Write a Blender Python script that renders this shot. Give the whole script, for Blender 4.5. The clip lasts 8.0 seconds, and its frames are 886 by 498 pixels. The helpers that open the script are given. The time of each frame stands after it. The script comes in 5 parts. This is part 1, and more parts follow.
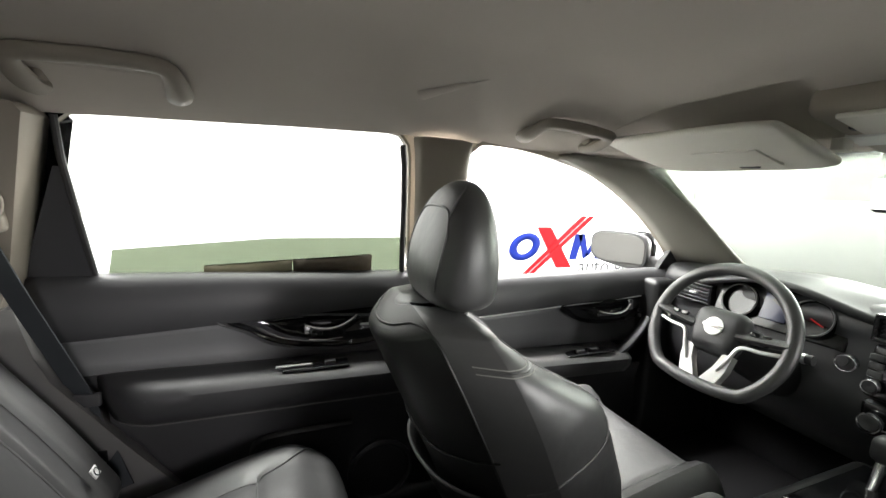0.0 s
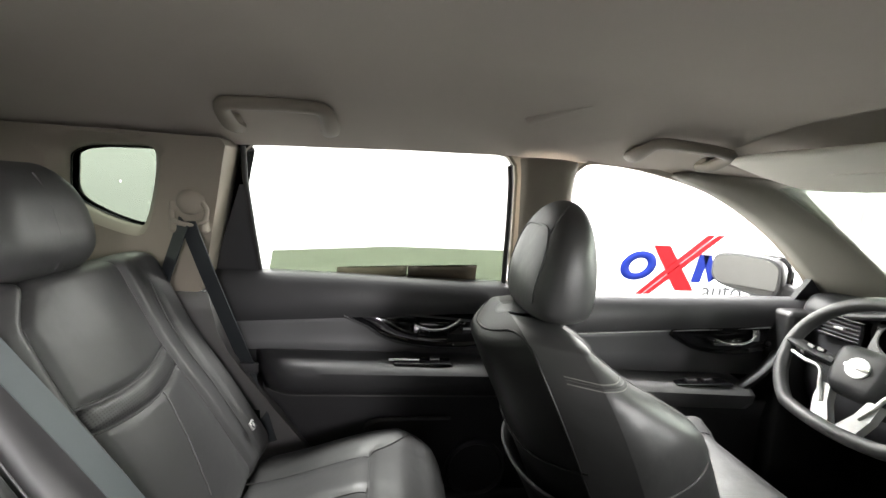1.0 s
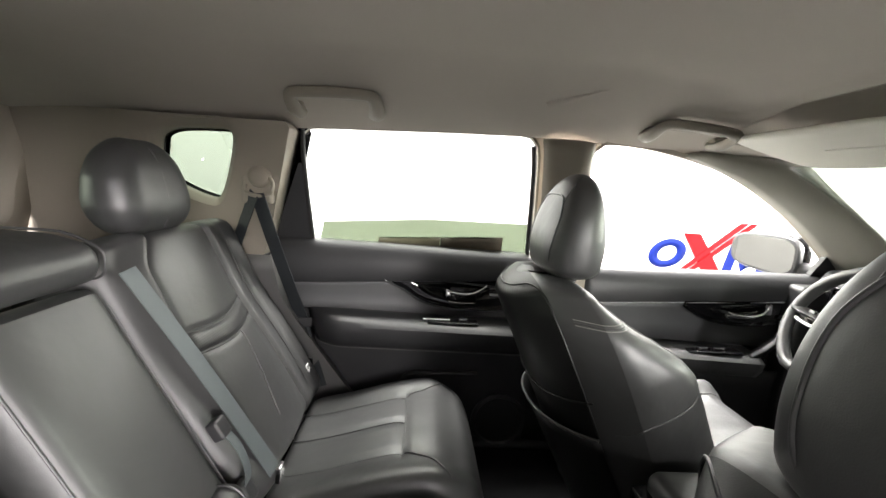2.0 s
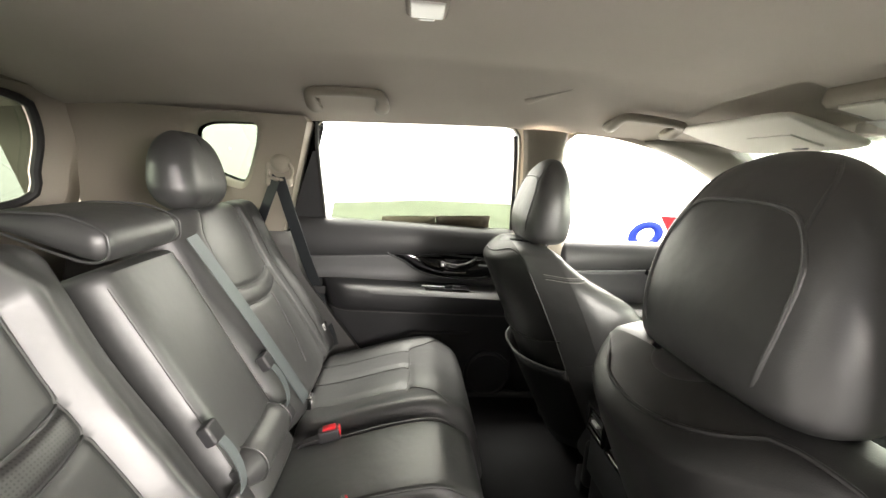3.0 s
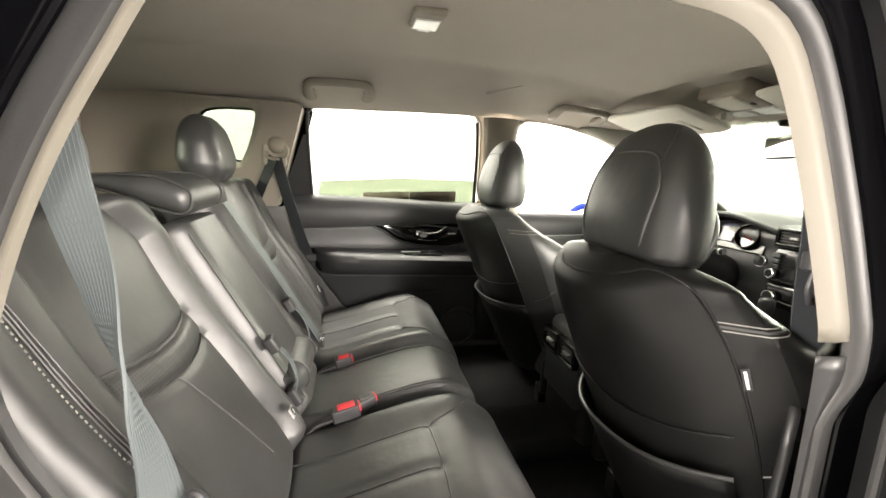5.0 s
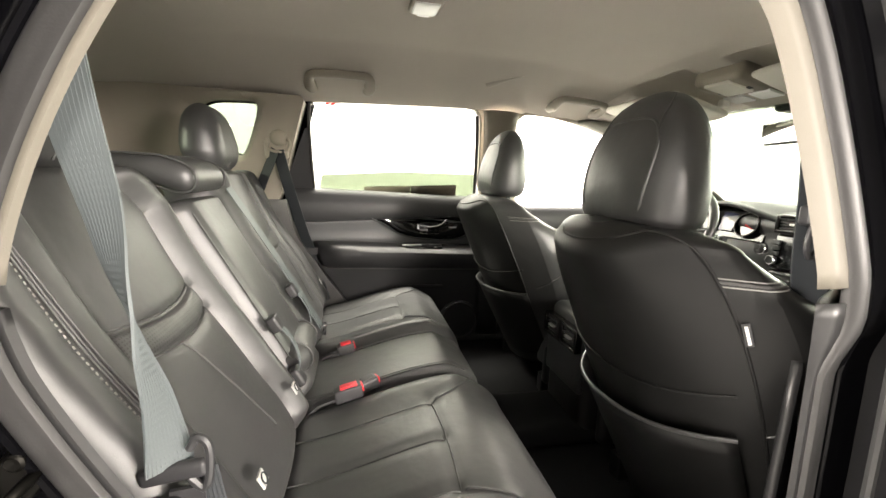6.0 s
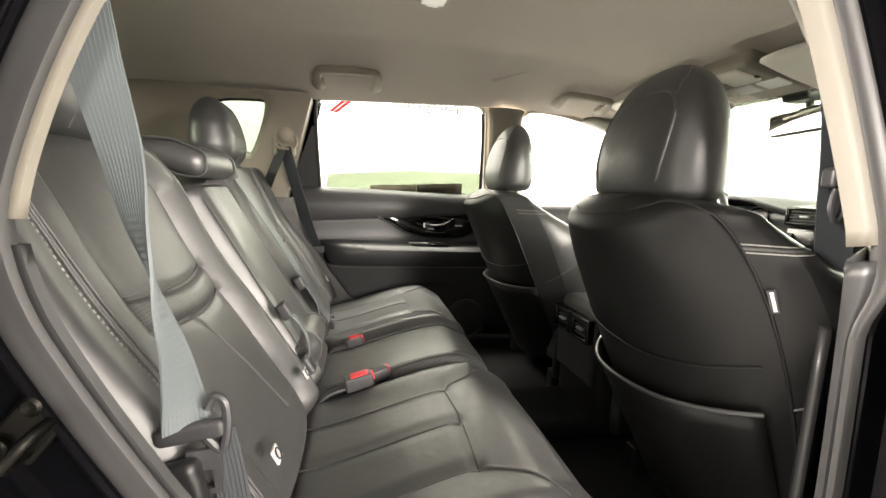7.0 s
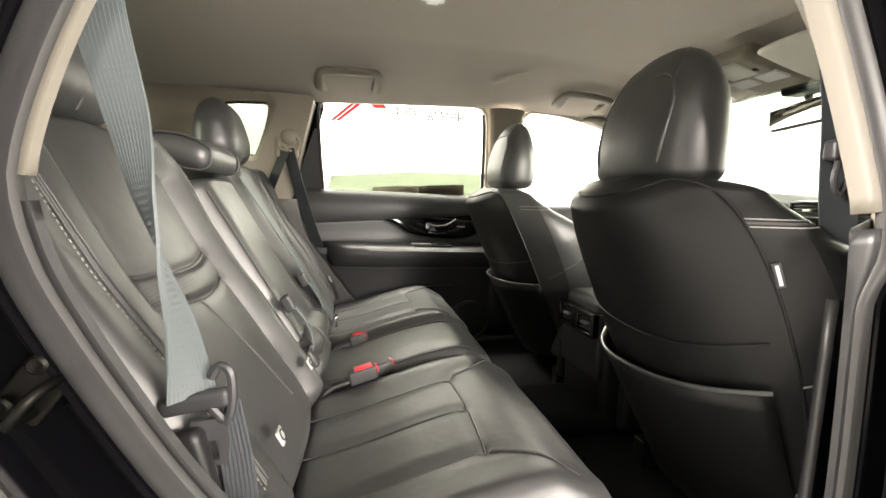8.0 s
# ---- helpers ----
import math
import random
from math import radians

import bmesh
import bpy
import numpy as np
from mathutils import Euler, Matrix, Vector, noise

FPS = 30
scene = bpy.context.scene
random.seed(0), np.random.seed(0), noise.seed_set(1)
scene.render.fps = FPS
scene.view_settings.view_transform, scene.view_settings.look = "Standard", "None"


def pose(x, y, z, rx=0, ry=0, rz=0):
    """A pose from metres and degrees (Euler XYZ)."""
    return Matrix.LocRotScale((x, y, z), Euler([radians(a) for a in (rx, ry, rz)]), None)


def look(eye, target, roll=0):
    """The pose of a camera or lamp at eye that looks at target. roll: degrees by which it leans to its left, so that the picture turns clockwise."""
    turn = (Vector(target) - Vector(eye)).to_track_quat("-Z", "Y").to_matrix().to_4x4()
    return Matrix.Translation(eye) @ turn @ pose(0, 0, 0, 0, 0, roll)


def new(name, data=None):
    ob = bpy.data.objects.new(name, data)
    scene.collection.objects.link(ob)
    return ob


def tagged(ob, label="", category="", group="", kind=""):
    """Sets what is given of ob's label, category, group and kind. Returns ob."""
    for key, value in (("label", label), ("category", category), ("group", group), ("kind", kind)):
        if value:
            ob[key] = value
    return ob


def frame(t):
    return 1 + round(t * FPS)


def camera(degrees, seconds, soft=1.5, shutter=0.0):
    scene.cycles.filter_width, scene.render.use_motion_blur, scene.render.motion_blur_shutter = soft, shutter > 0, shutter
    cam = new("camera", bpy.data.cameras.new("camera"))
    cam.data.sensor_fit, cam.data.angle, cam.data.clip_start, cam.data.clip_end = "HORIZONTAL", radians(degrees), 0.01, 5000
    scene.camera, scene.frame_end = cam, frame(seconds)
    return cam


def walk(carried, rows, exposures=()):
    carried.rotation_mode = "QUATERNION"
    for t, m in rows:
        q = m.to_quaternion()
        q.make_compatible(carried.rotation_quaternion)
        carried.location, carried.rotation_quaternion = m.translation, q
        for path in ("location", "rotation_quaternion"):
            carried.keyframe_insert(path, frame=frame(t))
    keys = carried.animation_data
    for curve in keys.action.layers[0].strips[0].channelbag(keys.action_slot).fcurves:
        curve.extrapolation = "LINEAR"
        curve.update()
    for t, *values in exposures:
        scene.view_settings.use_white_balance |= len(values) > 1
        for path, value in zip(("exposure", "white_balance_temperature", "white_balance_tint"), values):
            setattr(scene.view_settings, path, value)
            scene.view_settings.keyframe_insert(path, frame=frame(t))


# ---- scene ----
cam = camera(94.1, 8.0)
METRES, EYE, TILT, LEAN, TURN = 1.0, 1.35, -8.5, -3.0, -22.0
ROWS = [
    (0.0, 0.0, 0.0, 0.0, 0.0, 0.0, -0.0),
    (0.5, 0.0055, -0.0402, 0.0025, 8.07, 0.98, -1.56),
    (1.0, 0.0157, -0.0826, 0.0035, 14.57, 1.15, -2.99),
    (1.5, 0.0277, -0.1406, -0.0275, 18.66, 0.51, -3.82),
    (3.0, 0.1141, -0.4365, -0.1126, 17.38, -1.61, -3.29),
    (3.5, 0.0847, -0.5422, -0.134, 14.34, -2.01, -2.87),
    (4.0, 0.0389, -0.6497, -0.1586, 11.77, -2.19, -2.52),
    (4.5, 0.0546, -0.7081, -0.1831, 9.9, -2.39, -2.12),
    (6.0, 0.0685, -0.746, -0.2836, 9.73, -1.06, -1.23),
    (6.5, 0.0551, -0.7419, -0.3182, 9.79, -0.17, -1.05),
    (7.0, 0.0456, -0.7419, -0.3476, 9.94, 0.61, -0.84),
    (7.5, 0.0444, -0.7432, -0.371, 10.03, 1.48, -0.55),
    (8.0, 0.0442, -0.7423, -0.3941, 10.27, 2.1, -0.2),
]
EXPOSURES = [(0.0, 0.98, 6400, 14), (1.7, 1.14, 6450, 15), (3.0, 1.78, 6900, 13), (8.0, 1.77, 7150, 13)]
walk(cam, [(t, pose(0, -0.37, EYE, TILT, LEAN, TURN) @ pose(METRES * x, METRES * y, METRES * z, 90 + pitch, roll, yaw)) for t, x, y, z, yaw, pitch, roll in ROWS], EXPOSURES)


# ---- world and assumed lamps ----
world = bpy.data.worlds.new("studio_air")
scene.world = world
world.use_nodes = True
world.node_tree.nodes["Background"].inputs["Color"].default_value = (0.9, 0.95, 1.0, 1)
world.node_tree.nodes["Background"].inputs["Strength"].default_value = 0.15


def assumed_lamp(eye, target, sx, sy_, watts):
    data = bpy.data.lights.new("assumed_lamp", "AREA")
    data.shape, data.size, data.size_y, data.energy = "RECTANGLE", sx, sy_, watts
    data.color = (1.0, 0.975, 0.94)
    ob = new("assumed_lamp", data)
    ob.matrix_basis = look(eye, target)
    return ob


# No source is seen; these lamps are assumed, to light wall and car.
assumed_lamp((0.0, 1.9, 3.9), (0.0, 2.2, 0.0), 6.0, 1.0, 850)
assumed_lamp((3.4, 0.0, 3.7), (1.2, 0.0, 0.6), 3.0, 5.0, 130)
# Added in front to brighten the bench through the windscreen.
assumed_lamp((5.9, 0.5, 2.15), (0.0, -0.1, 1.0), 3.0, 1.4, 420)
# Added behind to brighten the quarter trims and headliner.
assumed_lamp((-4.8, -1.0, 2.3), (-0.9, 0.3, 1.2), 1.6, 1.2, 600)
# Narrow source inferred from the sharp light edge on the far door.
assumed_lamp((1.06, -4.5, 1.9), (0.0, 0.0, 0.9), 0.16, 1.4, 50)
# Added to brighten the wheel-side seat through the front side window.
assumed_lamp((3.1, -4.5, 1.95), (0.5, 0.2, 0.95), 1.4, 1.2, 175)


# ---- materials ----
def material(name, color, rough=0.5, metal=0.0, grain=0.0, grain_scale=300.0, vary=0.15, vary_scale=6.0,
             spec=0.5, rough_vary=0.08, coat=0.0, voronoi=False, sheen=0.0, crease=0.0):
    m = bpy.data.materials.new(name)
    m.use_nodes = True
    nt = m.node_tree
    b = nt.nodes["Principled BSDF"]
    b.inputs["Roughness"].default_value = rough
    b.inputs["Metallic"].default_value = metal
    b.inputs["Specular IOR Level"].default_value = spec
    b.inputs["Coat Weight"].default_value = coat
    b.inputs["Sheen Weight"].default_value = sheen
    co = nt.nodes.new("ShaderNodeTexCoord")
    big = nt.nodes.new("ShaderNodeTexNoise")
    big.inputs["Scale"].default_value = vary_scale
    big.inputs["Detail"].default_value = 5
    nt.links.new(co.outputs["Object"], big.inputs["Vector"])
    mix = nt.nodes.new("ShaderNodeMix")
    mix.data_type = "RGBA"
    mix.inputs[6].default_value = (*[c * (1 - vary) for c in color], 1)
    mix.inputs[7].default_value = (*[min(1, c * (1 + vary)) for c in color], 1)
    nt.links.new(big.outputs["Fac"], mix.inputs[0])
    nt.links.new(mix.outputs[2], b.inputs["Base Color"])
    fine = nt.nodes.new("ShaderNodeTexVoronoi" if voronoi else "ShaderNodeTexNoise")
    fine.inputs["Scale"].default_value = grain_scale
    nt.links.new(co.outputs["Object"], fine.inputs["Vector"])
    out = fine.outputs["Distance"] if voronoi else fine.outputs["Fac"]
    rr = nt.nodes.new("ShaderNodeMapRange")
    rr.inputs["To Min"].default_value = max(0.02, rough - rough_vary)
    rr.inputs["To Max"].default_value = min(1, rough + rough_vary)
    nt.links.new(big.outputs["Fac"], rr.inputs["Value"])
    nt.links.new(rr.outputs["Result"], b.inputs["Roughness"])
    if crease:
        soft = nt.nodes.new("ShaderNodeTexNoise")
        soft.inputs["Scale"].default_value, soft.inputs["Detail"].default_value = 11.0, 3
        nt.links.new(co.outputs["Object"], soft.inputs["Vector"])
        fold = nt.nodes.new("ShaderNodeBump")
        fold.inputs["Strength"].default_value, fold.inputs["Distance"].default_value = crease, 0.012
        nt.links.new(soft.outputs["Fac"], fold.inputs["Height"])
    if grain:
        bp = nt.nodes.new("ShaderNodeBump")
        bp.inputs["Strength"].default_value = grain
        bp.inputs["Distance"].default_value = 0.001
        nt.links.new(out, bp.inputs["Height"])
        if crease:
            nt.links.new(fold.outputs["Normal"], bp.inputs["Normal"])
        nt.links.new(bp.outputs["Normal"], b.inputs["Normal"])
    return m


def glass(name, color, low=0.04, high=0.9):
    m = bpy.data.materials.new(name)
    m.use_nodes = True
    nt = m.node_tree
    nt.nodes.remove(nt.nodes["Principled BSDF"])
    clear = nt.nodes.new("ShaderNodeBsdfTransparent")
    clear.inputs["Color"].default_value = (*color, 1)
    gloss = nt.nodes.new("ShaderNodeBsdfGlossy")
    gloss.inputs["Roughness"].default_value = 0.02
    lw = nt.nodes.new("ShaderNodeLayerWeight")
    lw.inputs["Blend"].default_value = 0.5
    pw = nt.nodes.new("ShaderNodeMath")
    pw.operation = "POWER"
    pw.inputs[1].default_value = 5.0
    nt.links.new(lw.outputs["Facing"], pw.inputs[0])
    fr = nt.nodes.new("ShaderNodeMapRange")
    fr.inputs["To Min"].default_value, fr.inputs["To Max"].default_value = low, high
    nt.links.new(pw.outputs["Value"], fr.inputs["Value"])
    mx = nt.nodes.new("ShaderNodeMixShader")
    nt.links.new(fr.outputs["Result"], mx.inputs["Fac"])
    nt.links.new(clear.outputs["BSDF"], mx.inputs[1])
    nt.links.new(gloss.outputs["BSDF"], mx.inputs[2])
    nt.links.new(mx.outputs["Shader"], nt.nodes["Material Output"].inputs["Surface"])
    return m


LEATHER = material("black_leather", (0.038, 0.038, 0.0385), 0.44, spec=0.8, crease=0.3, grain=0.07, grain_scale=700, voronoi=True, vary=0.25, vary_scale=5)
# Same leather darkened: shade behind and beside the front seats in its colour.
LEATHER_SHADED = material("black_leather_shaded", (0.008, 0.008, 0.008), 0.46, spec=0.35, grain=0.10, grain_scale=700, voronoi=True)
SEAM = material("seam_thread", (0.05, 0.05, 0.05), 0.5, spec=0.8)
STITCH = material("grey_thread", (0.22, 0.215, 0.205), 0.7)
HEADLINER = material("headliner_cloth", (0.50, 0.46, 0.41), 0.95, grain=0.4, grain_scale=900, vary=0.05, spec=0.1)
BEIGE = material("beige_plastic", (0.29, 0.258, 0.213), 0.6, grain=0.2, grain_scale=800, vary=0.04)
VISOR = material("visor_vinyl", (0.62, 0.60, 0.53), 0.7, grain=0.2, vary=0.04)
SOFT = material("black_soft_plastic", (0.030, 0.030, 0.032), 0.42, grain=0.08, grain_scale=900, voronoi=True)
HARD = material("dark_hard_plastic", (0.012, 0.012, 0.0125), 0.42, grain=0.12, grain_scale=1100)
INSERT = material("grey_door_insert", (0.095, 0.095, 0.098), 0.38, grain=0.10, grain_scale=800, voronoi=True)
# Beige plastic darkened at the doorway edge, standing for less light there.
EDGE_DARKENED = material("darkened_beige_plastic", (0.125, 0.114, 0.093), 0.6, grain=0.2, grain_scale=800, vary=0.05)
PILLAR = material("pale_pillar_plastic", (0.27, 0.256, 0.221), 0.6, grain=0.2, grain_scale=800, vary=0.04)
GREYTRIM = material("grey_hard_plastic", (0.10, 0.098, 0.095), 0.5, grain=0.25, grain_scale=1100)
GLOSS = material("piano_black", (0.006, 0.006, 0.007), 0.08, rough_vary=0.02, spec=0.6)
PAINT = material("black_car_paint", (0.002, 0.002, 0.0025), 0.10, rough_vary=0.03, spec=0.09)
RUBBER = material("grey_rubber_seal", (0.020, 0.0195, 0.0195), 0.5, grain=0.15)
DARKRUBBER = material("black_rubber", (0.02, 0.02, 0.02), 0.6)
CHROME = material("chrome", (0.75, 0.75, 0.76), 0.12, metal=1.0, vary=0.02, rough_vary=0.03)
SILVER = material("satin_silver", (0.66, 0.66, 0.65), 0.35, metal=0.45, vary=0.03)
STEEL = material("zinc_steel", (0.011, 0.0104, 0.009), 0.45, metal=0.9)
BELT = material("grey_belt_webbing", (0.10, 0.116, 0.12), 0.6, vary=0.06, grain=0.3, grain_scale=1400)
BELT_DARK = material("dark_belt_webbing", (0.024, 0.028, 0.032), 0.6, vary=0.06, grain=0.3, grain_scale=1400)
RED = material("red_button", (0.70, 0.018, 0.03), 0.35)
CARPET = material("black_carpet", (0.007, 0.007, 0.0075), 1.0, grain=0.9, grain_scale=500, vary=0.35, vary_scale=12, spec=0.1)
WHITE = material("white_tag", (0.75, 0.75, 0.72), 0.6)
TAG = material("grey_white_cloth", (0.45, 0.45, 0.44), 0.7)
STUDIO = material("white_studio_wall", (0.85, 0.86, 0.84), 0.8, vary=0.02)
CURTAIN = material("dark_studio_side_wall", (0.05, 0.05, 0.055), 0.8, vary=0.1)
STUDIOFLOOR = material("grey_studio_floor", (0.24, 0.24, 0.235), 0.55, vary=0.15)
STUDIOTOP = material("grey_studio_ceiling", (0.30, 0.30, 0.30), 0.8, vary=0.05)
SIGN_BLUE = material("sign_blue", (0.002, 0.009, 0.10), 0.7, spec=0.1, vary=0.05)
SIGN_RED = material("sign_red", (0.17, 0.002, 0.004), 0.7, spec=0.1, vary=0.05)
SIGN_GREY = material("sign_grey", (0.045, 0.047, 0.05), 0.7, spec=0.1, vary=0.05)
MIRROR = material("mirror_glass", (0.48, 0.47, 0.47), 0.02, metal=1.0, vary=0.0, rough_vary=0.0)
# Mirror glass darkened so the over-bright wall reflects as grey.
MIRROR_DARKENED = material("darkened_mirror_glass", (0.13, 0.127, 0.124), 0.02, metal=1.0, vary=0.0, rough_vary=0.0)
LENS = material("lamp_lens", (0.75, 0.75, 0.72), 0.25, vary=0.03)
SCREEN = material("dark_screen", (0.01, 0.011, 0.012), 0.15, rough_vary=0.03)
GLASS_CLEAR = glass("side_glass", (0.95, 0.98, 0.95))
GLASS_REAR = glass("grey_privacy_glass", (0.42, 0.44, 0.42))
GLASS_TINT = glass("green_privacy_glass", (0.075, 0.09, 0.072))
GLASS_WIND = glass("windscreen_glass", (0.56, 0.59, 0.56))
FILM = glass("pale_green_film", (0.15, 0.178, 0.125), 0.0, 0.05)


def perforated(name):
    """Leather with rows of small punched holes."""
    m = LEATHER.copy()
    m.name = name
    nt = m.node_tree
    b = nt.nodes["Principled BSDF"]
    co = nt.nodes.new("ShaderNodeTexCoord")
    vo = nt.nodes.new("ShaderNodeTexVoronoi")
    vo.inputs["Scale"].default_value, vo.inputs["Randomness"].default_value = 190.0, 0.0
    vo.voronoi_dimensions = "2D"
    up = nt.nodes.new("ShaderNodeVectorMath")
    up.operation = "DOT_PRODUCT"
    up.inputs[1].default_value = (-0.492, 0, 0.870)
    nt.links.new(co.outputs["Object"], up.inputs[0])
    sep = nt.nodes.new("ShaderNodeSeparateXYZ")
    nt.links.new(co.outputs["Object"], sep.inputs["Vector"])
    com = nt.nodes.new("ShaderNodeCombineXYZ")
    nt.links.new(sep.outputs["Y"], com.inputs["X"])
    nt.links.new(up.outputs["Value"], com.inputs["Y"])
    nt.links.new(com.outputs["Vector"], vo.inputs["Vector"])
    cut = nt.nodes.new("ShaderNodeMath")
    cut.operation = "GREATER_THAN"
    cut.inputs[1].default_value = 0.27
    nt.links.new(vo.outputs["Distance"], cut.inputs[0])
    mx = nt.nodes.new("ShaderNodeMix")
    mx.data_type = "RGBA"
    mx.inputs[6].default_value = (0.008, 0.008, 0.008, 1)
    old = b.inputs["Base Color"].links[0].from_socket
    nt.links.new(cut.outputs["Value"], mx.inputs[0])
    nt.links.new(old, mx.inputs[7])
    nt.links.new(mx.outputs[2], b.inputs["Base Color"])
    return m


PERF = perforated("perforated_leather")


# ---- geometry helpers ----
def smooth01(v):
    v = max(0.0, min(1.0, v))
    return v * v * (3 - 2 * v)


def lerp(a, b, t):
    return a + (b - a) * t


def curve_at(table, v):
    """Piecewise linear table of (key, value)."""
    if v <= table[0][0]:
        return table[0][1]
    for (a, fa), (b, fb) in zip(table, table[1:]):
        if v <= b:
            return lerp(fa, fb, (v - a) / (b - a))
    return table[-1][1]


def spline(points, n, closed=False):
    """n points along a Catmull-Rom curve through the points, evenly by length."""
    pts = [Vector(p) for p in points]
    k = len(pts)
    dense = []
    for i in range(k if closed else k - 1):
        p0 = pts[(i - 1) % k] if closed or i > 0 else pts[0] * 2 - pts[1]
        p1, p2 = pts[i], pts[(i + 1) % k]
        p3 = pts[(i + 2) % k] if closed or i + 2 < k else pts[-1] * 2 - pts[-2]
        for j in range(12):
            t = j / 12
            dense.append(0.5 * (2 * p1 + (p2 - p0) * t + (2 * p0 - 5 * p1 + 4 * p2 - p3) * t * t + (3 * p1 - p0 - 3 * p2 + p3) * t ** 3))
    dense.append(pts[0].copy() if closed else pts[-1].copy())
    length = [0.0]
    for a, b in zip(dense, dense[1:]):
        length.append(length[-1] + (b - a).length)
    out, j = [], 0
    steps = n if closed else n - 1
    for i in range(n):
        want = length[-1] * i / steps
        while j < len(dense) - 2 and length[j + 1] < want:
            j += 1
        span = length[j + 1] - length[j]
        out.append(dense[j].lerp(dense[j + 1], (want - length[j]) / span if span else 0))
    return out


def join(*geos):
    verts, faces = [], []
    for v, fs in geos:
        k = len(verts)
        verts += v
        faces += [tuple(i + k for i in fc) for fc in fs]
    return verts, faces


def sheet(rows, close_u=False, close_v=False):
    n, m = len(rows), len(rows[0])
    verts = [Vector(p) for r in rows for p in r]
    faces = []
    for i in range(n if close_u else n - 1):
        for j in range(m if close_v else m - 1):
            a, b = i, (i + 1) % n
            c, d = j, (j + 1) % m
            faces.append((a * m + c, a * m + d, b * m + d, b * m + c))
    return verts, faces


def loft(rows, caps=True):
    """Closed sections joined into a body."""
    verts, faces = sheet(rows, close_v=True)
    if caps:
        m = len(rows[0])
        faces.append(tuple(reversed(range(m))))
        faces.append(tuple(range(len(verts) - m, len(verts))))
    return verts, faces


def tube(path, r, n=8, closed=False, flat=1.0, caps=True):
    pts = [Vector(p) for p in path]
    k = len(pts)
    up = Vector((0.13, 0.27, 1)).normalized()
    rows = []
    for i, p in enumerate(pts):
        a = pts[(i - 1) % k] if closed or i else p
        b = pts[(i + 1) % k] if closed or i < k - 1 else p
        t = (b - a).normalized()
        s = t.cross(up)
        if s.length < 1e-4:
            s = t.cross(Vector((1, 0, 0)))
        s.normalize()
        u = s.cross(t).normalized()
        up = u
        rad = r(i / max(1, k - 1)) if callable(r) else r
        rows.append([p + s * math.cos(2 * math.pi * j / n) * rad + u * math.sin(2 * math.pi * j / n) * rad * flat for j in range(n)])
    if closed:
        return sheet(rows, close_u=True, close_v=True)
    return loft(rows, caps)


def ribbon(path, sides, width, thick=0.0013):
    """A strap along path; sides: the direction of its width at each point."""
    rows = []
    for i, p in enumerate(path):
        p = Vector(p)
        a, b = Vector(path[max(0, i - 1)]), Vector(path[min(len(path) - 1, i + 1)])
        t = (b - a).normalized()
        s = Vector(sides[i])
        s = (s - t * s.dot(t)).normalized()
        u = s.cross(t)
        w = width[i] if isinstance(width, (list, tuple)) else width
        rows.append([p - s * w / 2 - u * thick, p + s * w / 2 - u * thick, p + s * w / 2 + u * thick, p - s * w / 2 + u * thick])
    return loft(rows)


def rbox(h, r, n=5, f=None):
    """A box of half sizes h with edges rounded by r, deformed by f."""
    h = Vector(h)
    r = min(r, h.x, h.y, h.z)
    verts, faces, index = [], [], {}

    def ticks(half):
        flat = half - r
        t = [-flat + 2 * flat * i / n for i in range(n + 1)] if flat > 1e-6 else [0.0]
        e = [r * math.tan(math.pi / 4 * k / 3) for k in (1, 2, 3)]
        return [-flat - v for v in reversed(e)] + t + [flat + v for v in e]
    tk = [ticks(h.x), ticks(h.y), ticks(h.z)]

    def vert(p):
        key = tuple(round(c, 6) for c in p)
        if key not in index:
            q = Vector([max(-(hh - r), min(hh - r, c)) for c, hh in zip(p, h)])
            d = Vector(p) - q
            v = q + d.normalized() * r if d.length > 1e-9 else q
            index[key] = len(verts)
            verts.append(f(v) if f else v)
        return index[key]
    for ax in range(3):
        u, w = (ax + 1) % 3, (ax + 2) % 3
        for sgn in (-1, 1):
            for i in range(len(tk[u]) - 1):
                for j in range(len(tk[w]) - 1):
                    quad = []
                    for a, b in ((i, j), (i + 1, j), (i + 1, j + 1), (i, j + 1)):
                        p = [0, 0, 0]
                        p[ax], p[u], p[w] = sgn * h[ax], tk[u][a], tk[w][b]
                        quad.append(vert(p))
                    faces.append(tuple(quad if sgn > 0 else reversed(quad)))
    return verts, faces


def place(geo, m):
    return [m @ v for v in geo[0]], geo[1]


